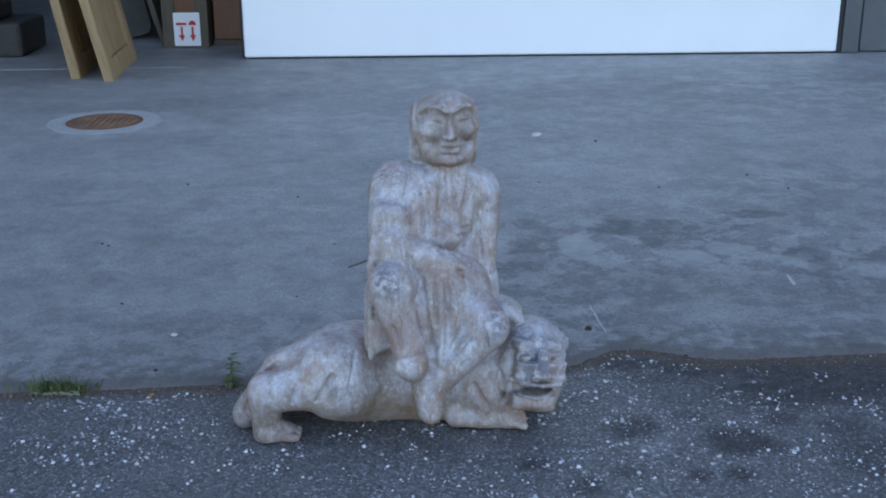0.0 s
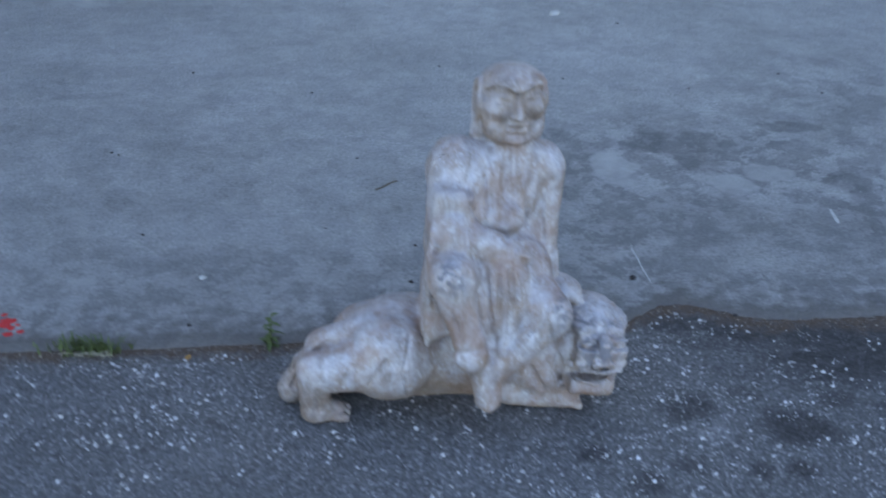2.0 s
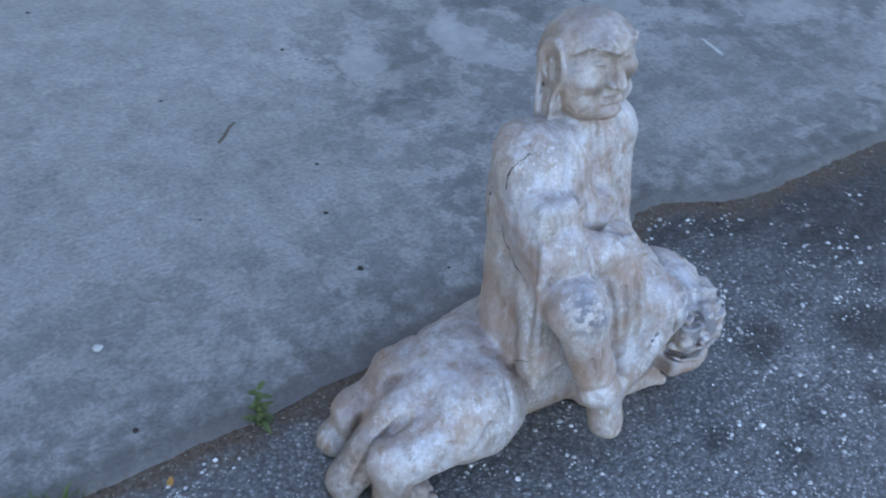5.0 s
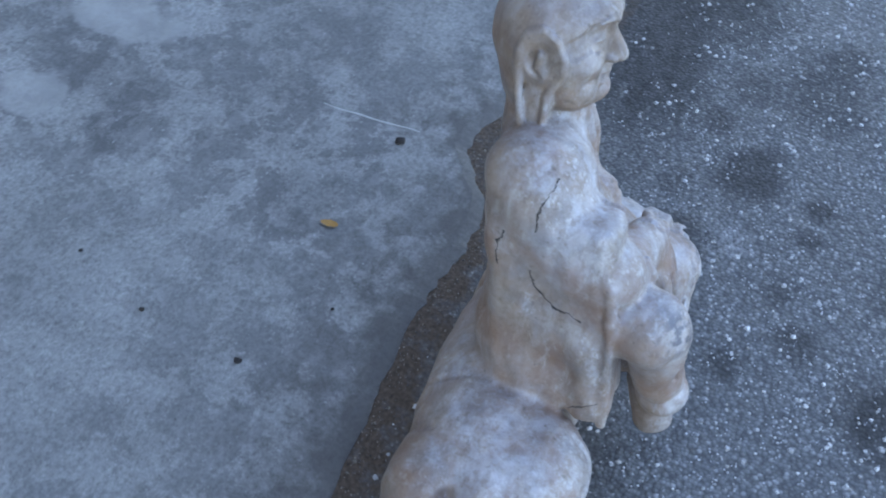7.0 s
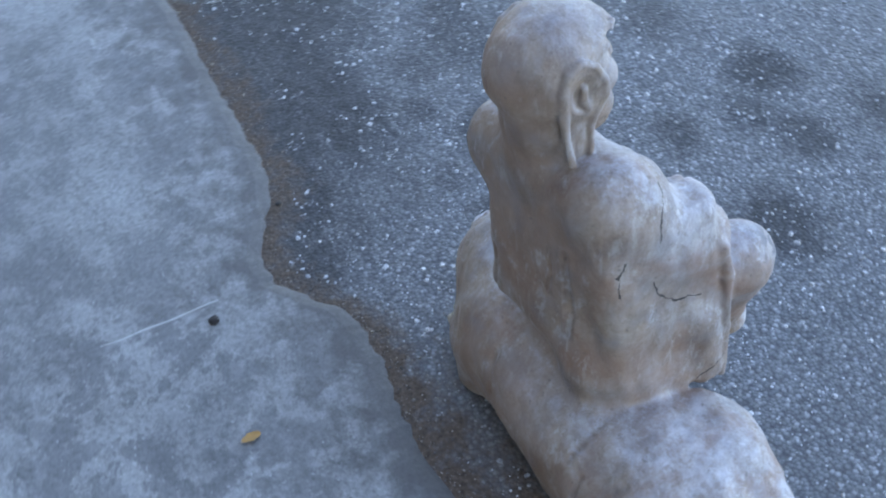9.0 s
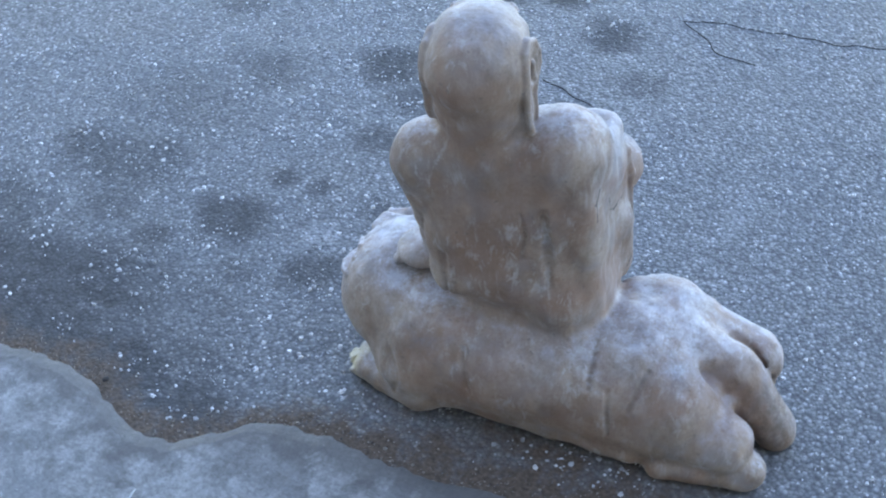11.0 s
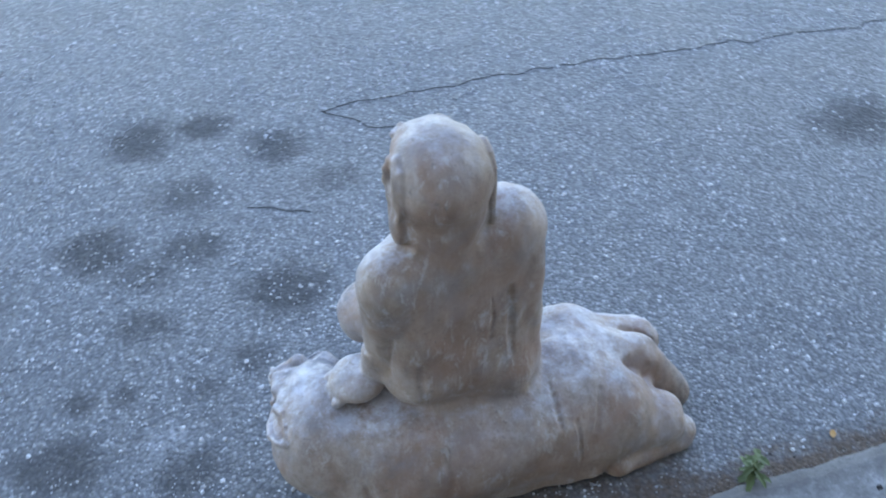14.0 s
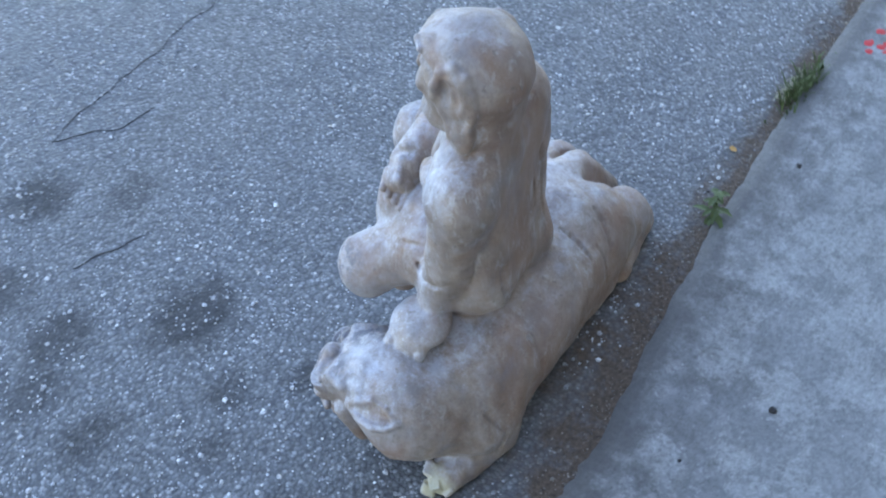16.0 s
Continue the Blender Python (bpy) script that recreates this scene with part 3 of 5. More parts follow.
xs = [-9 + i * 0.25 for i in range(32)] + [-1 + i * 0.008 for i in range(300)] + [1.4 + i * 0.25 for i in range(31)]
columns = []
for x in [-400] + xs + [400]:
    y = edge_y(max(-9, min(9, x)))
    w = dirt_shadow_reach(x)
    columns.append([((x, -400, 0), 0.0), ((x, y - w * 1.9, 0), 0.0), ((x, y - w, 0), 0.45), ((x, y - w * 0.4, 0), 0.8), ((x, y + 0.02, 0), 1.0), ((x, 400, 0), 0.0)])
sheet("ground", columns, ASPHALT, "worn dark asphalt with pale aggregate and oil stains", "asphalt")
columns = []
for x in xs:
    y = edge_y(x)
    w = 0.045 + 0.030 * noise.noise((x * 11, 2, 6))
    columns.append([((x, y - 0.002, -0.05), 1.7), ((x, y, 0.0010), 1.7), ((x, y + 0.006, 0.0030), 1.25), ((x, y + 0.018, 0.0056), 0.95), ((x, y + w, 0.006), 0.5), ((x, y + 0.20, 0.006), 0.0), ((x, 12, 0.006), 0.0), ((x, 12, -0.05), 0.0)])
sheet("pavement", columns, CONCRETE, "grey stained concrete apron with a broken edge", "concrete")

# ---- the statue: soft clay forms melted together on a grid, then skinned ----
class Clay:
    def __init__(self, lo, hi, step):
        self.lo, self.step = np.array(lo), step
        self.n = [int((b - a) / step) + 1 for a, b in zip(lo, hi)]
        self.ax = [np.float32(a + step * np.arange(n)) for a, n in zip(lo, self.n)]
        self.f = np.full(self.n, 1.0, np.float32)

    def window(self, lo, hi):
        cut = []
        for k in range(3):
            i = max(0, int((lo[k] - self.lo[k]) / self.step))
            j = min(self.n[k], int((hi[k] - self.lo[k]) / self.step) + 2)
            cut.append(slice(i, max(i + 1, j)))
        x, y, z = (self.ax[k][cut[k]] for k in range(3))
        return tuple(cut), x[:, None, None], y[None, :, None], z[None, None, :]

    def join(self, cut, d, k):
        a = self.f[cut]
        h = np.clip(0.5 + 0.5 * (a - d) / k, 0, 1)
        self.f[cut] = a * (1 - h) + d * h - k * h * (1 - h)

    def carve(self, cut, d, k):
        a = self.f[cut]
        h = np.clip(0.5 - 0.5 * (a + d) / k, 0, 1)
        self.f[cut] = a * (1 - h) - d * h + k * h * (1 - h)

    def put(self, cut, d, k, cutting):
        (self.carve if cutting else self.join)(cut, d, k)

    def egg(self, c, r, k=0.012, turn=(0, 0, 0), cutting=False):
        """An ellipsoid."""
        pad = max(r) + 2 * k + 0.004
        cut, x, y, z = self.window([v - pad for v in c], [v + pad for v in c])
        m = np.array(Euler([radians(a) for a in turn]).to_matrix())
        p = [m[0, i] * (x - c[0]) + m[1, i] * (y - c[1]) + m[2, i] * (z - c[2]) for i in range(3)]
        k0 = np.sqrt(sum((q / s) ** 2 for q, s in zip(p, r))) + 1e-6
        k1 = np.sqrt(sum((q / s ** 2) ** 2 for q, s in zip(p, r))) + 1e-6
        self.put(cut, k0 * (k0 - 1) / k1, k, cutting)

    def rod(self, a, b, ra, rb=None, k=0.012, cutting=False):
        """A rounded rod that tapers from a to b."""
        rb = ra if rb is None else rb
        pad = max(ra, rb) + 2 * k + 0.004
        cut, x, y, z = self.window([min(u, v) - pad for u, v in zip(a, b)], [max(u, v) + pad for u, v in zip(a, b)])
        d = [v - u for u, v in zip(a, b)]
        l2 = sum(q * q for q in d) + 1e-9
        t = np.clip(((x - a[0]) * d[0] + (y - a[1]) * d[1] + (z - a[2]) * d[2]) / l2, 0, 1)
        dist = np.sqrt((x - a[0] - t * d[0]) ** 2 + (y - a[1] - t * d[1]) ** 2 + (z - a[2] - t * d[2]) ** 2)
        self.put(cut, dist - (ra + (rb - ra) * t), k, cutting)

    def line(self, pts, r, k=0.004, cutting=True):
        for a, b in zip(pts, pts[1:]):
            self.rod(a, b, r, r, k, cutting)

    def groove(self, path, r, behind=False):
        """A shallow cut along (x, z) points, on the front or the back as it stands."""
        pts = []
        for (x0, z0), (x1, z1) in zip(path, path[1:]):
            for i in range(6):
                x, z = x0 + (x1 - x0) * i / 5, z0 + (z1 - z0) * i / 5
                column = self.f[int((x - self.lo[0]) / self.step), :, int((z - self.lo[2]) / self.step)]
                found = np.nonzero(column < 0)[0]
                if len(found):
                    pts.append((x, float(self.ax[1][found[-1 if behind else 0]]) + (-0.2 if not behind else 0.2) * r, z))
        self.line(pts, r, r * 1.2)

    def block(self, c, half, rnd, k=0.012, turn=(0, 0, 0), cutting=False):
        """A box with rounded edges."""
        pad = sum(half) + 2 * k
        cut, x, y, z = self.window([v - pad for v in c], [v + pad for v in c])
        m = np.array(Euler([radians(a) for a in turn]).to_matrix())
        q = [np.abs(m[0, i] * (x - c[0]) + m[1, i] * (y - c[1]) + m[2, i] * (z - c[2])) - half[i] + rnd for i in range(3)]
        out = np.sqrt(sum(np.maximum(v, 0) ** 2 for v in q))
        self.put(cut, out + np.minimum(np.maximum(np.maximum(q[0], q[1]), q[2]), 0) - rnd, k, cutting)

    def rough(self, size, amount, squash=1.0):
        """Uneven, hand-cut surface."""
        n = [int((a[-1] - a[0]) / (size * (squash if k == 2 else 1))) + 3 for k, a in enumerate(self.ax)]
        g = np.random.uniform(-1, 1, n).astype(np.float32)
        for k in range(3):
            t = (self.ax[k] - self.ax[k][0]) / (size * (squash if k == 2 else 1))
            i = t.astype(int)
            w = (t - i)
            w = (w * w * (3 - 2 * w)).reshape([-1 if q == k else 1 for q in range(3)])
            g = np.take(g, i, k) * (1 - w) + np.take(g, i + 1, k) * w
        self.f += amount * g

    def skin(self):
        """The surface: one vertex in each cell that the surface crosses, one face round each crossed edge."""
        f = self.f
        inside = f < 0
        c = [f[i:f.shape[0] - 1 + i, j:f.shape[1] - 1 + j, k:f.shape[2] - 1 + k] for i in (0, 1) for j in (0, 1) for k in (0, 1)]
        s = sum((v < 0).astype(np.int8) for v in c)
        cells = np.argwhere((s > 0) & (s < 8))
        ids = np.full(s.shape, -1, np.int32)
        ids[tuple(cells.T)] = np.arange(len(cells))
        vals = np.stack([v[tuple(cells.T)] for v in c], 1)
        corner = np.array([(i, j, k) for i in (0, 1) for j in (0, 1) for k in (0, 1)], float)
        total, count = np.zeros((len(cells), 3)), np.zeros(len(cells))
        for a in range(8):
            for b in range(a + 1, 8):
                if np.abs(corner[a] - corner[b]).sum() == 1:
                    fa, fb = vals[:, a], vals[:, b]
                    on = (fa < 0) != (fb < 0)
                    t = np.where(on, fa / np.where(on, fa - fb, 1), 0)[:, None]
                    total += np.where(on[:, None], corner[a] + t * (corner[b] - corner[a]), 0)
                    count += on
        verts = (cells + total / count[:, None]) * self.step + self.lo
        quads = []
        for k in range(3):
            u, v = (k + 1) % 3, (k + 2) % 3
            lo, hi = [slice(None)] * 3, [slice(None)] * 3
            lo[k], hi[k] = slice(0, -1), slice(1, None)
            flip = np.argwhere(inside[tuple(lo)] != inside[tuple(hi)])
            flip = flip[(flip[:, u] > 0) & (flip[:, v] > 0) & (flip[:, u] < self.n[u] - 1) & (flip[:, v] < self.n[v] - 1)]
            du, dv = np.eye(3, dtype=int)[u], np.eye(3, dtype=int)[v]
            q = np.stack([ids[tuple((flip - o).T)] for o in (du + dv, dv, 0 * du, du)], 1)
            out = inside[tuple(flip.T)]
            q[~out] = q[~out][:, ::-1]
            quads.append(q)
        return verts, np.concatenate(quads)


def build_statue():
    c = Clay((-0.36, -0.175, -0.006), (0.27, 0.16, 0.565), 0.0016)
    # crouching beast: trunk, chest, rump
    c.egg((-0.01, 0.045, 0.082), (0.215, 0.080, 0.082), 0.02)
    c.block((-0.020, 0.054, 0.036), (0.160, 0.056, 0.042), 0.030, 0.02)
    c.egg((0.085, 0.044, 0.082), (0.10, 0.078, 0.082), 0.03)
    c.egg((-0.135, 0.015, 0.088), (0.076, 0.080, 0.078), 0.025)
    c.egg((-0.150, -0.032, 0.098), (0.064, 0.046, 0.066), 0.02)
    c.egg((-0.185, 0.060, 0.076), (0.052, 0.052, 0.056), 0.02)
    # hind leg on the rider's front side, bent with its foot forward
    c.rod((-0.19, -0.038, 0.094), (-0.253, -0.040, 0.080), 0.041, 0.033, 0.010)
    c.rod((-0.258, -0.040, 0.068), (-0.260, -0.042, 0.012), 0.026, 0.021, 0.008)
    c.rod((-0.258, -0.046, 0.012), (-0.228, -0.044, 0.011), 0.021, 0.017, 0.006)
    for i in range(3):
        c.rod((-0.228, -0.056 + 0.012 * i, 0.010), (-0.213, -0.057 + 0.012 * i, 0.008), 0.008, 0.007, 0.002)
    # tail laid down behind, and the other hind leg
    c.rod((-0.155, 0.004, 0.130), (-0.236, 0.002, 0.100), 0.034, 0.028, 0.010)
    c.rod((-0.236, 0.002, 0.100), (-0.296, 0.006, 0.020), 0.028, 0.025, 0.006)
    c.rod((-0.170, 0.068, 0.056), (-0.244, 0.066, 0.050), 0.042, 0.037, 0.010)
    c.rod((-0.192, 0.086, 0.016), (-0.276, 0.072, 0.018), 0.026, 0.024, 0.008)
    c.rod((-0.242, 0.037, 0.106), (-0.335, 0.035, 0.062), 0.007, 0.011, 0.010, True)
    c.egg((-0.240, 0.036, 0.062), (0.026, 0.022, 0.026), 0.010)
    c.egg((-0.226, 0.037, 0.120), (0.022, 0.010, 0.014), 0.012, (0, 20, 0), True)
    c.block((-0.310, 0.036, 0.040), (0.058, 0.0060, 0.060), 0.006, 0.008, (0, 0, 4), True)
    c.line([(-0.232, -0.022, 0.122), (-0.266, -0.018, 0.095), (-0.294, -0.018, 0.040)], 0.005, 0.006)
    c.egg((-0.206, 0.036, 0.078), (0.030, 0.026, 0.026), 0.010)
    # forelegs
    c.egg((0.095, -0.004, 0.062), (0.055, 0.042, 0.056), 0.02)
    c.rod((0.050, -0.010, 0.024), (0.132, -0.018, 0.016), 0.028, 0.021, 0.008)
    for i in range(3):
        c.rod((0.134, -0.032 + 0.014 * i, 0.014), (0.150, -0.034 + 0.014 * i, 0.007), 0.009, 0.007, 0.002)
    c.egg((0.105, 0.092, 0.050), (0.050, 0.038, 0.050), 0.02)
    c.rod((0.100, 0.102, 0.018), (0.178, 0.088, 0.012), 0.028, 0.021, 0.008)
    for k, (x, y, z) in enumerate(((0.186, 0.076, 0.024), (0.196, 0.088, 0.020), (0.190, 0.098, 0.012), (0.200, 0.080, 0.010))):
        c.block((x, y, z), (0.008, 0.007, 0.006), 0.002, 0.001, (20 * k, 15, 37 * k))
    # the beast's head, looking to the rider's front
    yaw, roll = 10, 7
    m = Matrix.Translation((0.163, -0.004, 0.114)) @ Matrix.Rotation(radians(yaw), 4, "Z") @ Matrix.Rotation(radians(roll), 4, "Y")

    def b(u, v, w):
        return tuple(m @ Vector((u, -v, w)))

    t = (0, roll, yaw)
    c.egg((0.164, 0.040, 0.100), (0.060, 0.056, 0.066), 0.02)
    c.egg(b(0, -0.012, 0.006), (0.051, 0.058, 0.052), 0.018)
    # brow shelves with the nose bridge between them
    for s in (-1, 1):
        c.block(b(s * 0.023, 0.025, 0.034), (0.0190, 0.016, 0.0085), 0.008, 0.008, (0, roll, yaw - s * 16))
    c.block(b(0, 0.038, 0.006), (0.040, 0.028, 0.024), 0.012, 0.006, t)
    for s in (-1, 1):
        c.block(b(s * 0.0275, 0.060, 0.0235), (0.0175, 0.012, 0.0070), 0.003, 0.001, t, True)
        c.egg(b(s * 0.0255, 0.050, 0.0215), (0.0100, 0.0065, 0.0062), 0.001, t)
        c.line([b(s * 0.014, 0.055, 0.0265), b(s * 0.026, 0.054, 0.0290), b(s * 0.038, 0.049, 0.0265)], 0.0018, 0.001, False)
    c.rod(b(0, 0.052, 0.030), b(0, 0.064, 0.006), 0.0085, 0.0120, 0.005)
    c.egg(b(0, 0.070, -0.001), (0.0165, 0.008, 0.0085), 0.003, t)
    # nostrils, flews, and the folds that run from them
    for s in (-1, 1):
        c.egg(b(s * 0.0115, 0.072, -0.004), (0.0085, 0.0065, 0.0070), 0.002, t)
        c.egg(b(s * 0.0125, 0.0785, -0.0055), (0.0042, 0.004, 0.0040), 0.001, t, True)
        c.line([b(s * 0.020, 0.072, 0.004), b(s * 0.031, 0.066, -0.003), b(s * 0.041, 0.056, -0.001)], 0.0026, 0.002)
        c.egg(b(s * 0.0250, 0.056, -0.008), (0.0165, 0.0120, 0.0090), 0.004, t)
    # the upper lip's straight edge
    c.line([b(-0.044, 0.046, -0.016), b(-0.030, 0.064, -0.0165), b(0, 0.072, -0.0170), b(0.030, 0.064, -0.0165), b(0.044, 0.046, -0.016)], 0.0042, 0.002, False)
    # lower jaw, the open mouth with its tongue, teeth and cheeks
    c.block(b(-0.004, 0.022, -0.052), (0.037, 0.040, 0.017), 0.011, 0.006, t)
    c.egg(b(-0.004, 0.046, -0.052), (0.033, 0.024, 0.016), 0.006, t)
    c.block(b(-0.002, 0.066, -0.0305), (0.034, 0.044, 0.0100), 0.004, 0.002, t, True)
    c.egg(b(-0.004, 0.044, -0.041), (0.019, 0.024, 0.0065), 0.003, t)
    c.line([b(-0.034, 0.044, -0.040), b(-0.022, 0.060, -0.040), b(-0.004, 0.066, -0.041), b(0.014, 0.060, -0.040), b(0.026, 0.044, -0.040)], 0.0034, 0.002, False)
    for s in (-1, 1):
        for q in range(3):
            c.rod(b(s * (0.006 + 0.011 * q), 0.058 - 0.003 * q, -0.018), b(s * (0.006 + 0.011 * q), 0.056 - 0.003 * q, -0.0245), 0.0042, 0.0034, 0.001)
        c.rod(b(s * 0.040, 0.026, -0.014), b(s * 0.036, 0.014, -0.064), 0.011, 0.012, 0.006)
        c.line([b(s * 0.046, 0.040, -0.022), b(s * 0.046, 0.026, -0.040), b(s * 0.041, 0.020, -0.060)], 0.0030, 0.003)
    c.egg((0.130, -0.014, 0.106), (0.026, 0.034, 0.046), 0.008)
    # curls of the mane on the crown
    for u, v, w in ((-0.036, 0.008, 0.040), (-0.016, 0.006, 0.053), (0.008, 0.004, 0.054), (0.030, 0.002, 0.044), (-0.026, -0.016, 0.050), (0.018, -0.018, 0.052), (-0.002, 0.024, 0.047)):
        c.egg(b(u, v - 0.004, w - 0.0065), (0.011, 0.010, 0.0065), 0.006, t)
    # its leaf-shaped ear lying back
    c.line([(0.211, -0.006, 0.124), (0.211, 0.012, 0.142), (0.207, 0.027, 0.149), (0.207, 0.044, 0.147), (0.208, 0.060, 0.134)], 0.0040, 0.003, False)
    c.line([(0.211, -0.006, 0.124), (0.221, 0.016, 0.124), (0.223, 0.036, 0.127), (0.218, 0.051, 0.130), (0.208, 0.060, 0.134)], 0.0040, 0.003, False)
    c.line([(0.216, 0.006, 0.132), (0.217, 0.030, 0.138), (0.212, 0.050, 0.136)], 0.0032, 0.003)
    # rider: trunk under the robe, turned a little to its other side
    c.block((0.012, 0.057, 0.300), (0.080, 0.036, 0.116), 0.034, 0.016, (0, 0, 13))
    c.egg((0.010, 0.008, 0.232), (0.090, 0.066, 0.062), 0.025)
    c.egg((0.084, 0.074, 0.366), (0.034, 0.035, 0.042), 0.012)
    c.egg((0.036, 0.036, 0.350), (0.036, 0.024, 0.050), 0.012)
    c.egg((-0.010, 0.024, 0.350), (0.036, 0.026, 0.052), 0.012)
    # cloak over shoulder and arm, hanging to a tip
    c.rod((-0.050, 0.044, 0.390), (-0.060, 0.034, 0.265), 0.036, 0.028, 0.02)
    c.rod((-0.050, 0.030, 0.384), (-0.062, -0.012, 0.325), 0.034, 0.031, 0.03)
    c.rod((-0.080, -0.038, 0.240), (-0.084, -0.052, 0.160), 0.018, 0.015, 0.015)
    c.block((-0.061, 0.002, 0.262), (0.028, 0.059, 0.114), 0.014, 0.014, (-7, 3, 0))
    c.egg((-0.050, 0.024, 0.185), (0.042, 0.060, 0.045), 0.02)
    c.egg((0.012, 0.040, 0.205), (0.078, 0.040, 0.055), 0.02, (0, 0, 8))
    c.egg((-0.010, 0.008, 0.318), (0.064, 0.032, 0.032), 0.016)
    c.egg((0.008, 0.050, 0.400), (0.070, 0.028, 0.018), 0.016, (0, 0, 13))
    # arm laid across the lap
    c.egg((-0.056, -0.034, 0.318), (0.031, 0.036, 0.037), 0.004)
    c.rod((-0.054, -0.040, 0.312), (0.012, -0.050, 0.296), 0.031, 0.022, 0.003)
    c.line([(-0.040, -0.066, 0.331), (-0.036, -0.075, 0.310), (-0.040, -0.069, 0.288)], 0.0028, 0.003, False)
    c.line([(-0.028, -0.068, 0.328), (-0.025, -0.076, 0.308), (-0.029, -0.070, 0.286)], 0.0024, 0.002)
    c.egg((0.030, -0.050, 0.290), (0.020, 0.017, 0.016), 0.003)
    for i in range(4):
        c.rod((0.034, -0.062 + 0.007 * i, 0.296 - 0.006 * i), (0.052, -0.058 + 0.007 * i, 0.287 - 0.006 * i), 0.0056, 0.0046, 0.0012)
    c.rod((0.026, -0.050, 0.304), (0.044, -0.042, 0.300), 0.006, 0.005, 0.002)
    # the other arm, leaning on the beast, its sleeve drawn in at the wrist
    c.rod((0.086, 0.076, 0.362), (0.084, 0.054, 0.275), 0.032, 0.027, 0.008)
    c.rod((0.084, 0.054, 0.275), (0.090, 0.036, 0.212), 0.026, 0.023, 0.008)
    for z in (0.250,):
        c.line([(0.108, 0.072, z + 0.006), (0.111, 0.048, z), (0.106, 0.026, z - 0.004), (0.092, 0.016, z - 0.002)], 0.0018, 0.004)
    c.egg((0.116, 0.030, 0.186), (0.034, 0.034, 0.019), 0.004, (0, 12, 0))
    for i in range(4):
        c.rod((0.124, 0.012 + 0.012 * i, 0.188), (0.144, 0.008 + 0.013 * i, 0.172), 0.0075, 0.0065, 0.0015)
    # the rolled hem of the cloak, straight down to its tip
    c.line([(-0.079, -0.038, 0.345), (-0.084, -0.050, 0.325), (-0.088, -0.056, 0.290), (-0.091, -0.062, 0.220), (-0.091, -0.066, 0.148)], 0.0040, 0.005, False)
    # knees and shins
    c.rod((-0.036, 0.000, 0.250), (-0.058, -0.087, 0.270), 0.044, 0.035, 0.006)
    c.rod((-0.057, -0.091, 0.258), (-0.036, -0.098, 0.184), 0.030, 0.022, 0.006)
    c.rod((-0.036, -0.097, 0.188), (-0.033, -0.099, 0.178), 0.025, 0.026, 0.002)
    c.egg((-0.027, -0.106, 0.152), (0.025, 0.026, 0.025), 0.002)
    c.rod((-0.006, -0.092, 0.125), (0.000, -0.101, 0.070), 0.022, 0.020, 0.003)
    c.rod((0.040, 0.000, 0.226), (0.088, -0.066, 0.198), 0.043, 0.034, 0.008)
    c.rod((0.088, -0.064, 0.188), (0.020, -0.082, 0.122), 0.032, 0.023, 0.008)
    c.egg((0.010, -0.086, 0.112), (0.021, 0.021, 0.019), 0.004)
    c.line([(0.064, -0.094, 0.224), (0.082, -0.100, 0.200), (0.086, -0.092, 0.176)], 0.0026, 0.002)
    # the robe's skirt between the knees
    c.egg((0.012, -0.056, 0.212), (0.048, 0.037, 0.088), 0.008)
    c.rod((-0.012, -0.074, 0.240), (0.000, -0.090, 0.140), 0.011, 0.008, 0.004)
    c.rod((0.022, -0.072, 0.240), (0.018, -0.090, 0.150), 0.014, 0.010, 0.004)
    # neck and head
    c.rod((0.030, 0.066, 0.450), (0.028, 0.060, 0.378), 0.034, 0.038, 0.008)
    turn = 8
    hm = Matrix.Translation((0.029, 0.060, 0.480)) @ Matrix.Rotation(radians(turn), 4, "Z")

    def h(u, v, w):
        return tuple(hm @ Vector((u, -v, w)))

    c.egg(h(-0.001, -0.003, 0.003), (0.0515, 0.053, 0.051), 0.006)
    c.egg(h(-0.001, 0.008, 0.030), (0.042, 0.042, 0.021), 0.008)
    c.egg(h(0, -0.012, -0.036), (0.044, 0.031, 0.030), 0.012)
    # the broad face lies deeper than the gull-winged edge of the brow
    brow = [(0, 0.0500, 0.0265), (0.009, 0.0495, 0.0315), (0.020, 0.0460, 0.0375), (0.033, 0.0365, 0.0365), (0.045, 0.0220, 0.0270)]
    c.block(h(0, 0.0620, -0.010), (0.060, 0.022, 0.034), 0.002, 0.001, (0, 0, turn), True)
    for s in (-1, 1):
        c.line([h(s * u, v + 0.0010, w - 0.0096) for u, v, w in brow], 0.0092, 0.0008)
    c.block(h(0, 0.0085, -0.015), (0.0425, 0.0320, 0.0440), 0.024, 0.002, (0, 0, turn))
    c.egg(h(0, 0.018, -0.040), (0.036, 0.025, 0.016), 0.006)
    for s in (-1, 1):
        c.line([h(s * u, v - 0.0026, w + 0.0004) for u, v, w in brow[:4]], 0.0026, 0.003, False)
        # eye: a shallow hollow, the heavy lid and the ball under it
        c.egg(h(s * 0.0190, 0.0450, 0.0185), (0.0145, 0.0080, 0.0095), 0.003, (0, 0, turn - s * 12), True)
        c.egg(h(s * 0.0190, 0.0345, 0.0165), (0.0115, 0.0078, 0.0070), 0.0015, (0, 0, turn - s * 12))
        c.line([h(s * 0.0085, 0.0405, 0.0165), h(s * 0.0190, 0.0428, 0.0150), h(s * 0.0300, 0.0370, 0.0155)], 0.0018, 0.0006)
        c.egg(h(s * 0.0185, 0.0425, 0.0128), (0.0042, 0.0036, 0.0026), 0.0006, (0, 0, 0), True)
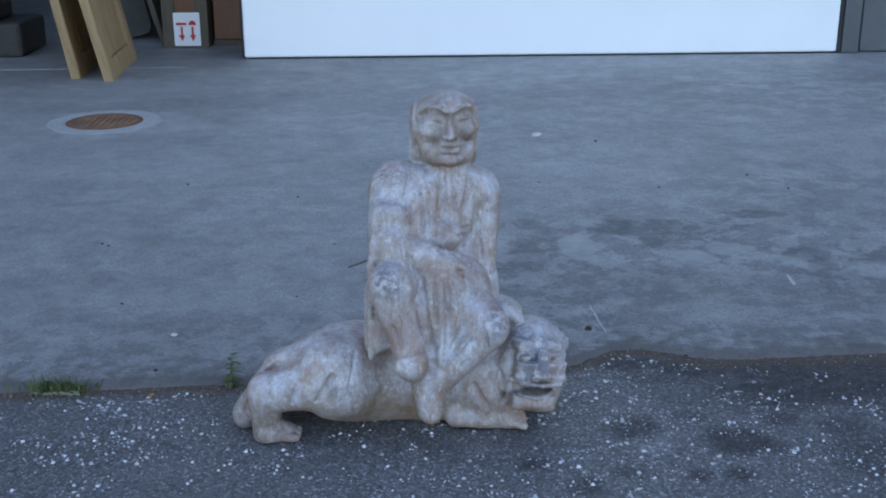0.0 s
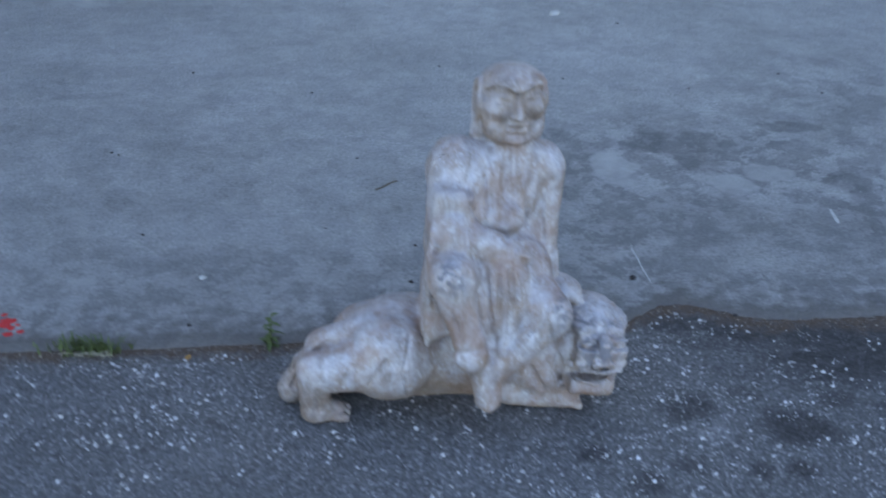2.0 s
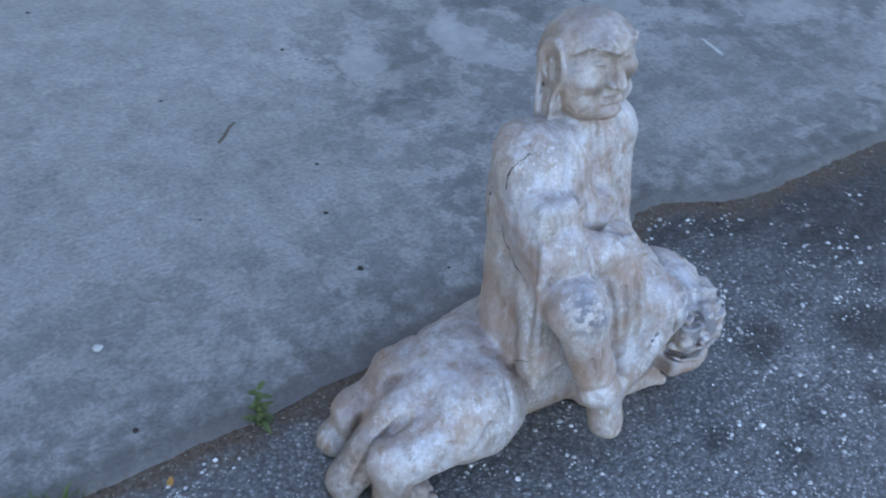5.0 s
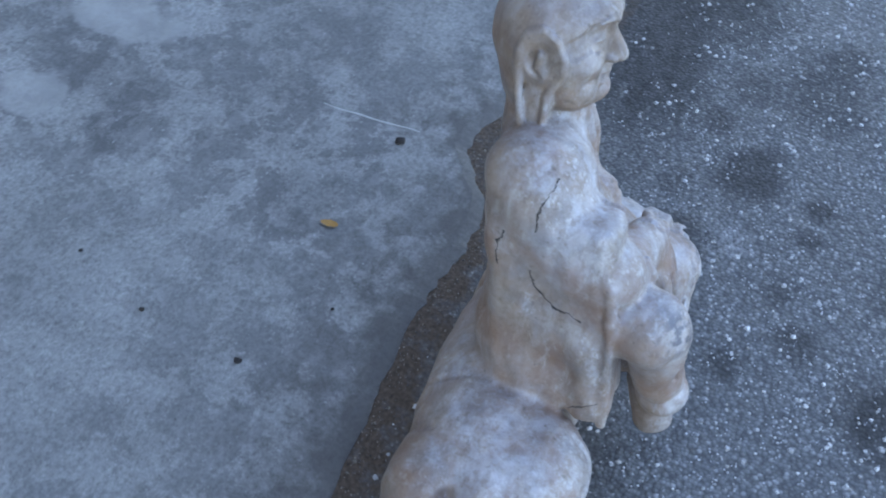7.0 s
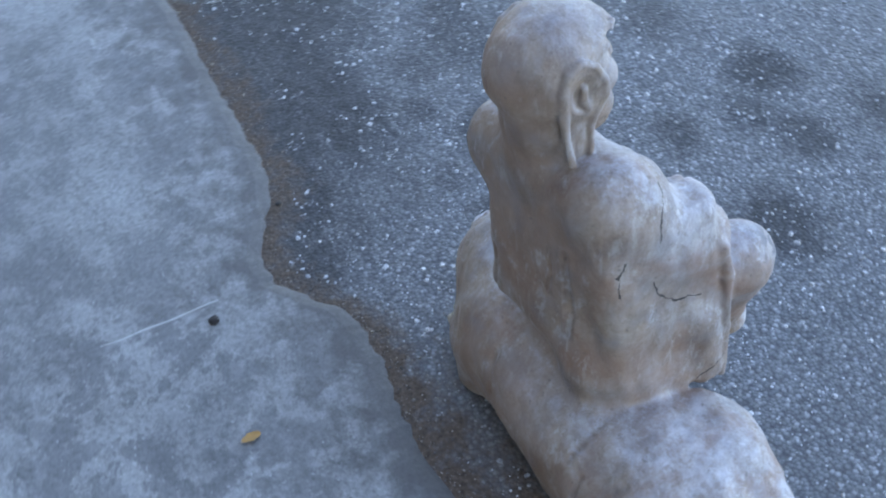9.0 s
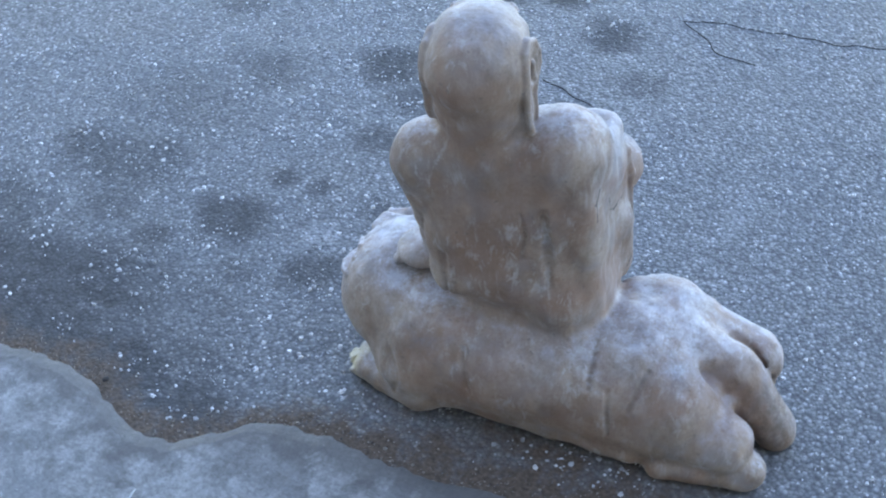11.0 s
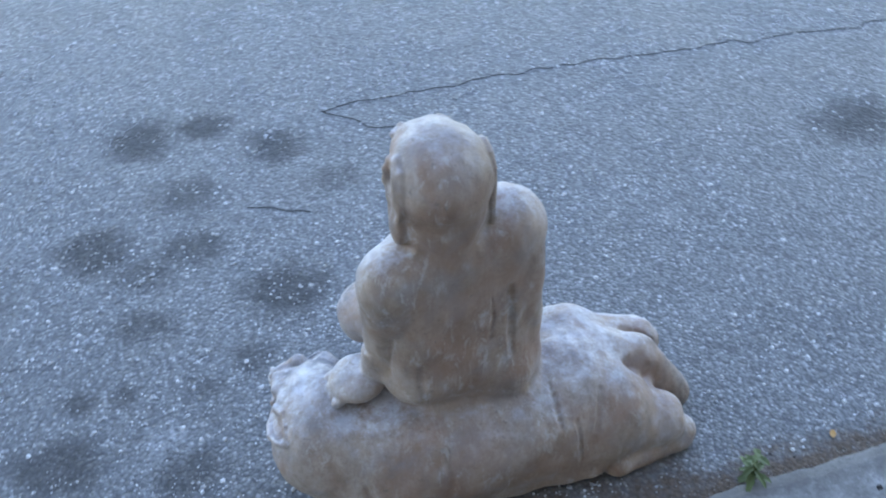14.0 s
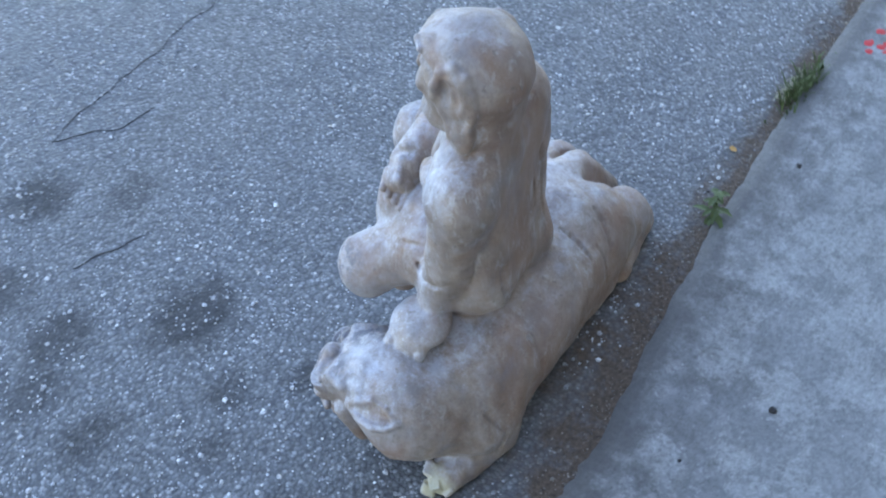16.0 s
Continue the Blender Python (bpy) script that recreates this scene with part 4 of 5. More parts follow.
        c.line([h(s * 0.0095, 0.0400, 0.0100), h(s * 0.0190, 0.0415, 0.0085), h(s * 0.0290, 0.0370, 0.0100)], 0.0014, 0.001)
        # full cheek, the fold under it, the jowl, the nose wing
        c.egg(h(s * 0.0250, 0.0330, -0.001), (0.0150, 0.0105, 0.0115), 0.005)
        c.egg(h(s * 0.0260, 0.0290, -0.030), (0.0130, 0.0120, 0.0120), 0.005)
        c.egg(h(s * 0.0062, 0.0455, -0.0085), (0.0052, 0.0062, 0.0042), 0.0015)
        c.line([h(s * 0.0100, 0.0460, -0.0110), h(s * 0.0180, 0.0440, -0.0155), h(s * 0.0280, 0.0405, -0.0180), h(s * 0.0370, 0.0330, -0.0175)], 0.0026, 0.002)
        c.line([h(s * 0.0175, 0.0435, -0.0190), h(s * 0.0180, 0.0425, -0.0270), h(s * 0.0165, 0.0420, -0.0390)], 0.0030, 0.001)
        # ear: a cupped oval with a rolled rim, and a long lobe
        c.egg(h(s * 0.0450, -0.004, 0.004), (0.0075, 0.0200, 0.0290), 0.004)
        c.egg(h(s * 0.0455, -0.006, -0.042), (0.0065 if s < 0 else 0.0080, 0.0130, 0.0240), 0.004)
        c.egg(h(s * 0.0360, -0.006, -0.044), (0.0130, 0.0150, 0.0300) if s < 0 else (0.0100, 0.0110, 0.0260), 0.006)
        c.egg(h(s * 0.0555, -0.004, 0.008), (0.0085, 0.0145, 0.0200), 0.002, (0, 0, 0), True)
        e = 1.0 if s < 0 else 0.94
        if s < 0:
            c.rod(h(s * 0.0570, -0.010, -0.014), h(s * 0.0580, -0.008, -0.042), 0.0050, 0.0040, 0.002, True)
        else:
            c.egg(h(0.0510, 0.004, 0.011), (0.0085, 0.0075, 0.0125), 0.002, (0, 0, 0), True)
            c.rod(h(0.0565, -0.008, -0.010), h(0.0590, -0.008, -0.030), 0.0045, 0.0040, 0.003, True)
        rim = [(0.0480, 0.0090, -0.0140), (0.0495, 0.0150, 0.0000), (0.0500, 0.0145, 0.0140), (0.0480, 0.0080, 0.0270), (0.0450, -0.0040, 0.0325), (0.0450, -0.0160, 0.0260),
               (0.0465, -0.0220, 0.0120), (0.0480, -0.0220, -0.0080), (0.0500, -0.0195, -0.0300), (0.0520, -0.0150, -0.0580)]
        front = [(0.0490, 0.0090, -0.0140), (0.0500, 0.0030, -0.0280), (0.0520, 0.0030, -0.0560)]
        if s > 0:
            # the other lobe is worn down, its folds run out above the tip
            rim[-2:] = [(0.0500, -0.0180, -0.0260), (0.0490, -0.0160, -0.0420)]
            front[-1] = (0.0490, 0.0030, -0.0440)
        c.line([h(s * e * u, v, w) for u, v, w in rim], 0.0045, 0.0012 if s < 0 else 0.003, False)
        c.line([h(s * e * u, v, w) for u, v, w in front], 0.0034, 0.0015 if s < 0 else 0.003, False)
        c.line([h(s * e * u, v, w) for u, v, w in [(0.0490, 0.0100, -0.0060), (0.0495, 0.0010, -0.0080), (0.0490, -0.0050, 0.0000), (0.0490, -0.0040, 0.0120)]], 0.0034, 0.0015, False)
    # crease under the skull
    c.line([h(0.0470, -0.0270, -0.0300), h(0.0370, -0.0380, -0.0400), h(0.0160, -0.0460, -0.0460)], 0.0060, 0.006)
    # long wedge of a nose, the drawn-down mouth, the chin
    c.rod(h(0, 0.0410, 0.0260), h(0, 0.0520, -0.0065), 0.0040, 0.0058, 0.001)
    c.rod(h(0, 0.0400, 0.0100), h(0, 0.0440, -0.0080), 0.0050, 0.0070, 0.003)
    c.line([h(-0.010, 0.0530, -0.0168), h(0.010, 0.0530, -0.0168)], 0.0042, 0.0006)
    c.egg(h(0, 0.0410, -0.0205), (0.0145, 0.0070, 0.0050), 0.002)
    c.line([h(-0.0150, 0.0450, -0.0325), h(-0.009, 0.0470, -0.0268), h(0, 0.0478, -0.0252), h(0.009, 0.0470, -0.0268), h(0.0150, 0.0450, -0.0325)], 0.0028, 0.0006)
    c.line([h(-0.010, 0.0425, -0.0312), h(0.010, 0.0425, -0.0312)], 0.0042, 0.0015, False)
    c.line([h(-0.011, 0.0450, -0.0385), h(0.011, 0.0450, -0.0385)], 0.0032, 0.002)
    c.egg(h(0, 0.0375, -0.0460), (0.0190, 0.0110, 0.0080), 0.004)
    # cut folds of the robe, on the surface as it stands
    for path, r in (([(0.024, 0.425), (0.022, 0.37), (0.019, 0.315)], 0.0052), ([(-0.026, 0.415), (-0.036, 0.38), (-0.024, 0.335)], 0.0034),
                    ([(-0.010, 0.385), (-0.008, 0.335)], 0.0028), ([(0.066, 0.405), (0.060, 0.36), (0.056, 0.30)], 0.0044),
                    ([(0.034, 0.330), (0.050, 0.318), (0.062, 0.325)], 0.0030),
                    ([(-0.012, 0.275), (-0.004, 0.20), (0.004, 0.14)], 0.0042), ([(0.026, 0.275), (0.030, 0.20), (0.022, 0.15)], 0.0040),
                    ([(0.008, 0.270), (0.010, 0.21)], 0.0030), ([(-0.046, 0.235), (-0.036, 0.20)], 0.0022), ([(-0.062, 0.24), (-0.048, 0.20)], 0.0022),
                    ([(0.046, 0.165), (0.070, 0.195), (0.080, 0.225)], 0.0024), ([(-0.15, 0.12), (-0.175, 0.08)], 0.0040),
                    ([(-0.115, 0.15), (-0.125, 0.10), (-0.118, 0.05)], 0.0026), ([(-0.20, 0.11), (-0.215, 0.075)], 0.0040),
                    ([(0.040, 0.39), (0.044, 0.35)], 0.0024), ([(0.084, 0.36), (0.080, 0.31), (0.086, 0.26)], 0.0026),
                    ([(0.070, 0.085), (0.090, 0.045)], 0.0040), ([(0.110, 0.105), (0.118, 0.06)], 0.0040)):
        c.groove(path, r)
    for path, r in (([(-0.042, 0.340), (-0.046, 0.29), (-0.048, 0.235)], 0.0034), ([(-0.020, 0.33), (-0.024, 0.30), (-0.020, 0.27)], 0.0014),
                    ([(0.060, 0.26), (0.058, 0.19)], 0.0026),
                    ([(0.086, 0.30), (0.090, 0.24)], 0.0016),
                    ([(-0.100, 0.155), (-0.104, 0.12)], 0.0030), ([(-0.16, 0.14), (-0.15, 0.10)], 0.0030), ([(0.040, 0.13), (0.030, 0.08)], 0.0030),
                    ([(-0.125, 0.12), (-0.130, 0.06)], 0.0024), ([(0.13, 0.10), (0.115, 0.06), (0.125, 0.03)], 0.0030)):
        c.groove(path, r, True)
    # hand-cut unevenness, and the flat underside
    c.rough(0.030, 0.0022)
    c.rough(0.011, 0.0010, 2.0)
    c.f = np.maximum(c.f, 0.002 - c.ax[2][None, None, :])
    verts, quads = c.skin()
    me = bpy.data.meshes.new("statue")
    me.from_pydata(verts.tolist(), [], quads.tolist())
    me.polygons.foreach_set("use_smooth", [True] * len(me.polygons))
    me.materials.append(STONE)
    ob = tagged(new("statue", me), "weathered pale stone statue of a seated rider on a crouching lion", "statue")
    ob.location = (0, 1.93, 0)
    return ob


build_statue()

# ---- building front: unseen above its foot, raised this tall to block the sky ----
WY = 5.60
solid("wall_front_right", slab_between((2.09, WY, 0), (9, WY + 0.25, 12.5)), DARK_WALL, "dark grey rendered building wall", "wall", "structure")
# unseen, added to block the sky and send back warm light
solid("wall_front_above", slab_between((-3.2, WY, 2.3), (2.09, WY + 0.25, 12.5)), WARM_BOUNCE_WALL, "sand coloured wall added above the opening, out of view", "wall", "structure")
# unseen, added to narrow the opening and darken the store
solid("wall_front_left", slab_between((-9, WY, 0), (-3.2, WY + 0.25, 12.5)), DARK_WALL, "dark grey wall added left of the opening, out of view", "wall", "structure")
# unseen walls and ceiling, added near black to keep the store dark
solid("wall_back", slab_between((-9, 11.75, 0), (9, 12, 12.5)), PLASTER, "darkened back wall added to the store, out of view", "wall", "structure")
solid("wall_left", slab_between((-9.25, WY, 0), (-9, 12, 12.5)), PLASTER, "darkened side wall added to the store, out of view", "wall", "structure")
solid("wall_right", slab_between((9, WY, 0), (9.25, 12, 12.5)), PLASTER, "darkened side wall added to the store, out of view", "wall", "structure")
# unseen, added to close off the raised building
solid("roof", slab_between((-9.3, WY - 0.1, 12.5), (9.3, 12.1, 12.7)), DARK_WALL, "flat dark roof added to the building, out of view", "roof", "structure")
solid("ceiling", slab_between((-9, WY + 0.25, 2.9), (9, 11.75, 3.0)), PLASTER, "darkened ceiling added to the store, out of view", "ceiling", "structure")

door = thing("door_1", "closed smooth white sliding door panel", "door", (0.607, 5.565, 0, 0), "", "structure")
part("panel", slab_between((-1.375, -0.02, 0.014), (1.375, 0.02, 2.4), 0.008), WHITE_PAINT, door)
part("bottom_seal", slab_between((-1.37, -0.014, 0.0065), (1.37, 0.012, 0.0138)), BLACK_RUBBER, door)
part("edge_seal", slab_between((1.3755, -0.018, 0.008), (1.392, 0.02, 2.4)), BLACK_RUBBER, door)
part("edge_seal", slab_between((-1.386, -0.018, 0.02), (-1.3755, 0.02, 2.4)), BLACK_RUBBER, door)
solid("door_frame", slab_between((2.004, 5.545, 0.006), (2.085, 5.598, 2.4), 0.006), GREY_METAL, "grey metal door frame post", "door frame", "structure")
solid("door_2", slab_between((2.095, 5.56, 0.012), (3.0, 5.599, 2.1), 0.004), GREY_METAL, "dark grey scuffed metal door leaf", "door", "structure")


# ---- iron cover in the apron ----
def lathe(profile, n=48, bm=None):
    """A turned form: radius, height pairs."""
    bm = bm or bmesh.new()
    rings = [[bm.verts.new((r * math.cos(2 * math.pi * i / n), r * math.sin(2 * math.pi * i / n), z)) for i in range(n)] for r, z in profile]
    for a, b in zip(rings, rings[1:]):
        for i in range(n):
            bm.faces.new((a[i], a[(i + 1) % n], b[(i + 1) % n], b[i]))
    bm.faces.new(rings[-1])
    return bm


hatch = thing("manhole_cover", "round rusty iron cover set in the concrete", "manhole cover", (-1.088, 4.236, 0.006, 0))
part("frame", lathe([(0.132, -0.03), (0.132, 0.0015), (0.130, 0.003), (0.119, 0.003), (0.118, -0.004)]), RUST, hatch)
bm = lathe([(0.116, -0.01), (0.116, 0.0025), (0.113, 0.004), (0.105, 0.004), (0.103, 0.002)])
for i in range(-4, 5):
    for j in range(-4, 5):
        if math.hypot(i, j) < 4.2:
            slab(bm, (0.014, 0.014, 0.004), Matrix.Translation((0.021 * i, 0.021 * j, 0.003)), 0.001)
part("lid", bm, WORN_IRON, hatch, "worn rusty lid")
bm = bmesh.new()
rings = []
for i in range(64):
    a = 2 * math.pi * i / 64
    out = 0.197 + 0.016 * noise.noise((math.cos(a) * 2, math.sin(a) * 2, 4))
    rings.append([bm.verts.new((q * math.cos(a), q * math.sin(a), z)) for q, z in ((0.133, 0.0012), (0.142, 0.0022), (out - 0.008, 0.0018), (out, -0.0004))])
for i in range(64):
    for k in range(3):
        bm.faces.new((rings[i][k], rings[i][k + 1], rings[(i + 1) % 64][k + 1], rings[(i + 1) % 64][k]))
bmesh.ops.recalc_face_normals(bm, faces=bm.faces)
part("collar", bm, COLLAR, hatch, "pale cement collar")


# ---- things in the open store ----
def panelled_leaf(label, x, y, lean, height, turn=0.0):
    """A framed board door standing on edge: its width runs back, its face looks to +x."""
    ob = thing("wooden_door", label, "door", (0, 0, 0, 0), "old doors leaning in the store")
    ob.matrix_world = Matrix.Translation((x, y, 0.006)) @ Matrix.Rotation(radians(turn), 4, "Z") @ Matrix.Rotation(radians(-lean), 4, "Y")
    w, th = 0.60, 0.04
    part("stile", slab_between((-th, 0, 0), (0, 0.095, height), 0.004), PINE, ob)
    part("stile", slab_between((-th, w - 0.095, 0), (0, w, height), 0.004), PINE, ob)
    part("bottom_rail", slab_between((-th + 0.001, 0.096, 0.0), (-0.001, w - 0.096, 0.085), 0.004), PINE, ob)
    part("top_rail", slab_between((-th + 0.001, 0.096, height - 0.12), (-0.001, w - 0.096, height), 0.004), PINE, ob)
    n = 4
    step = (w - 0.194) / n
    for i in range(n):
        part("plank", slab_between((-0.030, 0.097 + i * step, 0.086), (-0.012, 0.097 + (i + 1) * step - 0.003, height - 0.121), 0.003), PINE, ob)
    return ob


panelled_leaf("old pale pine door leaning on edge", -1.240, 5.02, 12.0, 1.75, 3)
panelled_leaf("old pine door leaning behind another one", -1.395, 5.09, 9.5, 1.75, 2)

for name, lo, hi, label in (("stone_block", (-2.35, 5.66, 0.006), (-1.81, 6.05, 0.165), "dark grey rough stone block on the floor"),
                            ("stone_block", (-2.45, 5.64, 0.167), (-1.925, 5.95, 0.250), "dark grey stone block lying on another block")):
    solid(name, slab_between(lo, hi, 0.02), BLOCK_STONE, label, "stone", "", False, "stone blocks")
bm = bmesh.new()
bmesh.ops.create_icosphere(bm, subdivisions=3, radius=0.07)
for v in bm.verts:
    v.co = Vector((v.co.x * 1.3, v.co.y, v.co.z * 0.6)) * (1 + 0.18 * noise.noise(v.co * 22))
bag = solid("paper_bag", bm, PAPER, "crumpled white and red paper bag on a stone block", "bag", "", True)
bag.location = (-2.02, 5.76, 0.293)
bm = bmesh.new()
bmesh.ops.create_icosphere(bm, subdivisions=2, radius=0.03)
red_patch = part("printed_patch", bm, RED, bag, "red printed patch", True)
red_patch.location = (-0.03, -0.05, 0.02)

# a rounded stone tablet and a dark board, both leaning
bm = slab_between((-0.15, -0.03, 0), (0.15, 0.03, 0.9))
bmesh.ops.bevel(bm, geom=[e for e in bm.edges if abs(e.verts[0].co.y - e.verts[1].co.y) > 0.02], offset=0.05, segments=5, affect="EDGES", profile=0.5)
tablet = solid("stone_tablet", bm, BLOCK_STONE, "grey stone tablet with rounded corners leaning inside the store", "stone")
tablet.matrix_world = Matrix.Translation((-1.46, 6.22, 0.012)) @ Matrix.Rotation(radians(-12), 4, "Y")
plank = solid("board", slab_between((-0.012, 0, 0), (0.012, 0.22, 1.2), 0.002), GREY_WOOD, "dark weathered board leaning against a crate", "board")
plank.matrix_world = Matrix.Translation((-1.225, 6.0, 0.010)) @ Matrix.Rotation(radians(-14), 4, "Y")

crate = thing("crate", "grey wooden crate with a red arrow label", "crate", (-1.09, 5.90, 0.006, 0))
part("post", slab_between((-0.115, 0, 0), (-0.055, 0.05, 1.0), 0.003), GREY_WOOD, crate)
part("post", slab_between((0.045, 0, 0), (0.105, 0.05, 1.0), 0.003), GREY_WOOD, crate)
part("rail", slab_between((-0.054, 0.002, 0), (0.044, 0.05, 0.06), 0.003), GREY_WOOD, crate)
part("panel", slab_between((-0.054, 0.014, 0.061), (0.044, 0.03, 1.0)), BROWN_WOOD, crate, "reddish brown panel")
part("side", slab_between((0.070, 0.051, 0), (0.105, 0.45, 1.0), 0.003), GREY_WOOD, crate)
label = part("label_sheet", slab_between((-0.060, -0.004, 0.012), (0.066, -0.002, 0.172)), PAPER, crate, "white paper label with red arrows")
for k, x in enumerate((-0.022, 0.030)):
    bm = bmesh.new()
    slab_between((x - 0.005, -0.0056, 0.062), (x + 0.005, -0.0046, 0.105), 0, bm)
    pts = [(x - 0.015, 0.064), (x + 0.015, 0.064), (x, 0.034)]
    front, back = [bm.verts.new((a, -0.0056, b)) for a, b in pts], [bm.verts.new((a, -0.0046, b)) for a, b in pts]
    bm.faces.new(front), bm.faces.new(back[::-1])
    for i in range(3):
        bm.faces.new((front[i], back[i], back[(i + 1) % 3], front[(i + 1) % 3]))
    part("arrow", bm, RED, label, "red arrow")
part("symbol", slab_between((-0.048, -0.0056, 0.112), (0.002, -0.0046, 0.124)), RED, label, "red printed bar")
bm = bmesh.new()
arc = [(0.030 + 0.018 * math.cos(math.pi * i / 12), 0.112 + 0.022 * math.sin(math.pi * i / 12)) for i in range(13)]
front, back = [bm.verts.new((x, -0.0056, z)) for x, z in arc], [bm.verts.new((x, -0.0043, z)) for x, z in arc]
bm.faces.new(front)
for i in range(13):
    bm.faces.new((front[i], back[i], back[(i + 1) % 13], front[(i + 1) % 13]))
bmesh.ops.recalc_face_normals(bm, faces=bm.faces)
part("symbol", bm, RED, label, "red printed half disc")

cabinet = thing("cabinet", "orange brown wooden cabinet standing in the store", "cabinet", (-0.915, 5.98, 0.006, 0))
part("body", slab_between((-0.055, 0.0, 0.03), (0.14, 0.42, 1.1), 0.004), BROWN_WOOD, cabinet)
part("plinth", slab_between((-0.06, -0.012, 0), (0.145, 0.42, 0.029), 0.003), GREY_WOOD, cabinet)
part("corner_post", slab_between((0.142, -0.01, 0.03), (0.175, 0.03, 1.1), 0.003), PINE, cabinet)


# ---- marks, weeds and litter on the ground ----
def strip(points, width, z, jag=0.0, thick=0.001):
    """A thin ribbon along points on the ground."""
    bm = bmesh.new()
    dense = []
    for (x0, y0), (x1, y1) in zip(points, points[1:]):
        n = max(2, int(math.hypot(x1 - x0, y1 - y0) / 0.008))
        dense += [(x0 + (x1 - x0) * i / n, y0 + (y1 - y0) * i / n) for i in range(n)]
    dense.append(points[-1])
    rows = []
    for i, (x, y) in enumerate(dense):
        a, b = dense[max(0, i - 1)], dense[min(len(dense) - 1, i + 1)]
        d = Vector((b[0] - a[0], b[1] - a[1])).normalized()
        w = width * (0.4 + 0.6 * math.sin(math.pi * (i + 0.5) / len(dense)) ** 0.5) * (1 + 0.5 * noise.noise((x * 60, y * 60, 2)))
        o = jag * noise.noise((x * 25, y * 25, 9))
        x, y = x - d.y * o, y + d.x * o
        rows.append([bm.verts.new((x - d.y * s * w / 2, y + d.x * s * w / 2, zz)) for s, zz in ((-1, z), (-0.6, z + thick), (0.6, z + thick), (1, z))])
    for a, b in zip(rows, rows[1:]):
        for k in range(3):
            bm.faces.new((a[k], a[k + 1], b[k + 1], b[k]))
    return bm


solid("chalk_scratch", strip([(0.339, 2.424), (0.3425, 2.35), (0.347, 2.276)], 0.0034, 0.006, 0.004, 0.0006), CHALK, "thin white scratch line on the concrete", "mark")
solid("chalk_scratch", strip([(0.799, 2.580), (0.793, 2.514)], 0.008, 0.006, 0.003), CHALK, "short pale scratch on the concrete", "mark")
solid("floor_line", strip([(-2.0, 5.33), (-1.6, 5.335), (-1.0, 5.345)], 0.012, 0.006, 0.004), CHALK, "faded pale line across the concrete", "line")
solid("ground_crack", strip([(-1.6, 1.12), (-1.0, 1.145), (-0.546, 1.129), (-0.325, 1.128), (-0.193, 1.141), (-0.057, 1.141), (0.03, 1.16)], 0.0018, 0.0, 0.014), CRACK,
      "long jagged crack in the asphalt", "crack")
solid("ground_crack", strip([(0.185, 1.383), (0.14, 1.41), (0.095, 1.428)], 0.0024, 0.0, 0.012), CRACK, "short jagged crack in the asphalt", "crack")
solid("ground_crack", strip([(0.03, 1.16), (-0.05, 1.23), (-0.11, 1.24)], 0.002, 0.0, 0.012), CRACK, "fine branching crack in the asphalt", "crack")


def lump(size, seed, squash=0.7):
    bm = bmesh.new()
    bmesh.ops.create_icosphere(bm, subdivisions=2, radius=size)
    for v in bm.verts:
        v.co *= 1 + 0.45 * noise.noise(v.co / size * 1.3 + Vector((seed, 0, 0)))
        v.co.z *= squash
    return bm


SPOTS = [(-0.100, 2.281, 0.008), (-0.088, 2.423, 0.006), (-0.045, 2.546, 0.005), (-0.486, 2.138, 0.007), (0.016, 2.224, 0.004),
         (-0.622, 2.469, 0.006), (0.053, 2.903, 0.006), (-0.206, 2.837, 0.005), (-0.265, 2.495, 0.004), (0.341, 3.361, 0.006),
         (1.02, 3.263, 0.007), (0.668, 3.292, 0.006), (-0.327, 3.246, 0.006), (0.475, 2.158, 0.007), (0.58, 3.85, 0.008), (0.078, 2.851, 0.004),
         (0.205, 3.234, 0.007), (-0.648, 3.388, 0.007), (0.947, 3.408, 0.007), (0.011, 3.451, 0.006), (-0.760, 2.864, 0.006), (-0.742, 2.852, 0.005)]
for i, (x, y, r) in enumerate(SPOTS):
    ob = solid("pebble", lump(r * 0.58, i * 3.1, 0.45), DEBRIS, "small dark clod lying on the pavement", "pebble", "", True, "clods on the concrete")
    ob.location = (x, y, 0.006 + r * 0.2)
for i, (x, y, r) in enumerate(((0.400, 3.943, 0.017), (-0.483, 2.300, 0.007))):
    ob = solid("stone_chip", lump(r, 60 + i, 0.35), CHALK, "pale flat chip of stone lying on the concrete", "stone chip", "", True, "pale chips on the concrete")
    ob.location = (x, y, 0.006 + r * 0.2)
ob = solid("dead_beetle", lump(0.0065, 40, 0.6), DEBRIS, "small black beetle-like clod beside a scratch", "debris", "", True)
ob.location = (0.316, 2.290, 0.010)
ob = solid("twig", strip([(-0.165, 2.672), (-0.145, 2.692), (-0.118, 2.718)], 0.006, 0.0062, 0.006, 0.002), GREY_WOOD, "dark bent twig on the concrete", "twig")


def blade(bm, base, tip, width, bend):
    """A grass blade: a tapering bent strip."""
    b, t = Vector(base), Vector(tip)
    side = (t - b).cross(Vector((0, 0, 1)))
    side = side.normalized() if side.length > 1e-5 else Vector((1, 0, 0))
    last = None
    for i in range(6):
        f = i / 5
        p = b.lerp(t, f) + Vector((0, 0, bend * math.sin(math.pi * f)))
        w = width * (1 - f) ** 0.7 / 2 + 0.0002
        row = [bm.verts.new(p - side * w), bm.verts.new(p + Vector((0, 0, -w * 0.5))), bm.verts.new(p + side * w)]
        if last:
            for k in range(2):
                bm.faces.new((last[k], last[k + 1], row[k + 1], row[k]))
        last = row


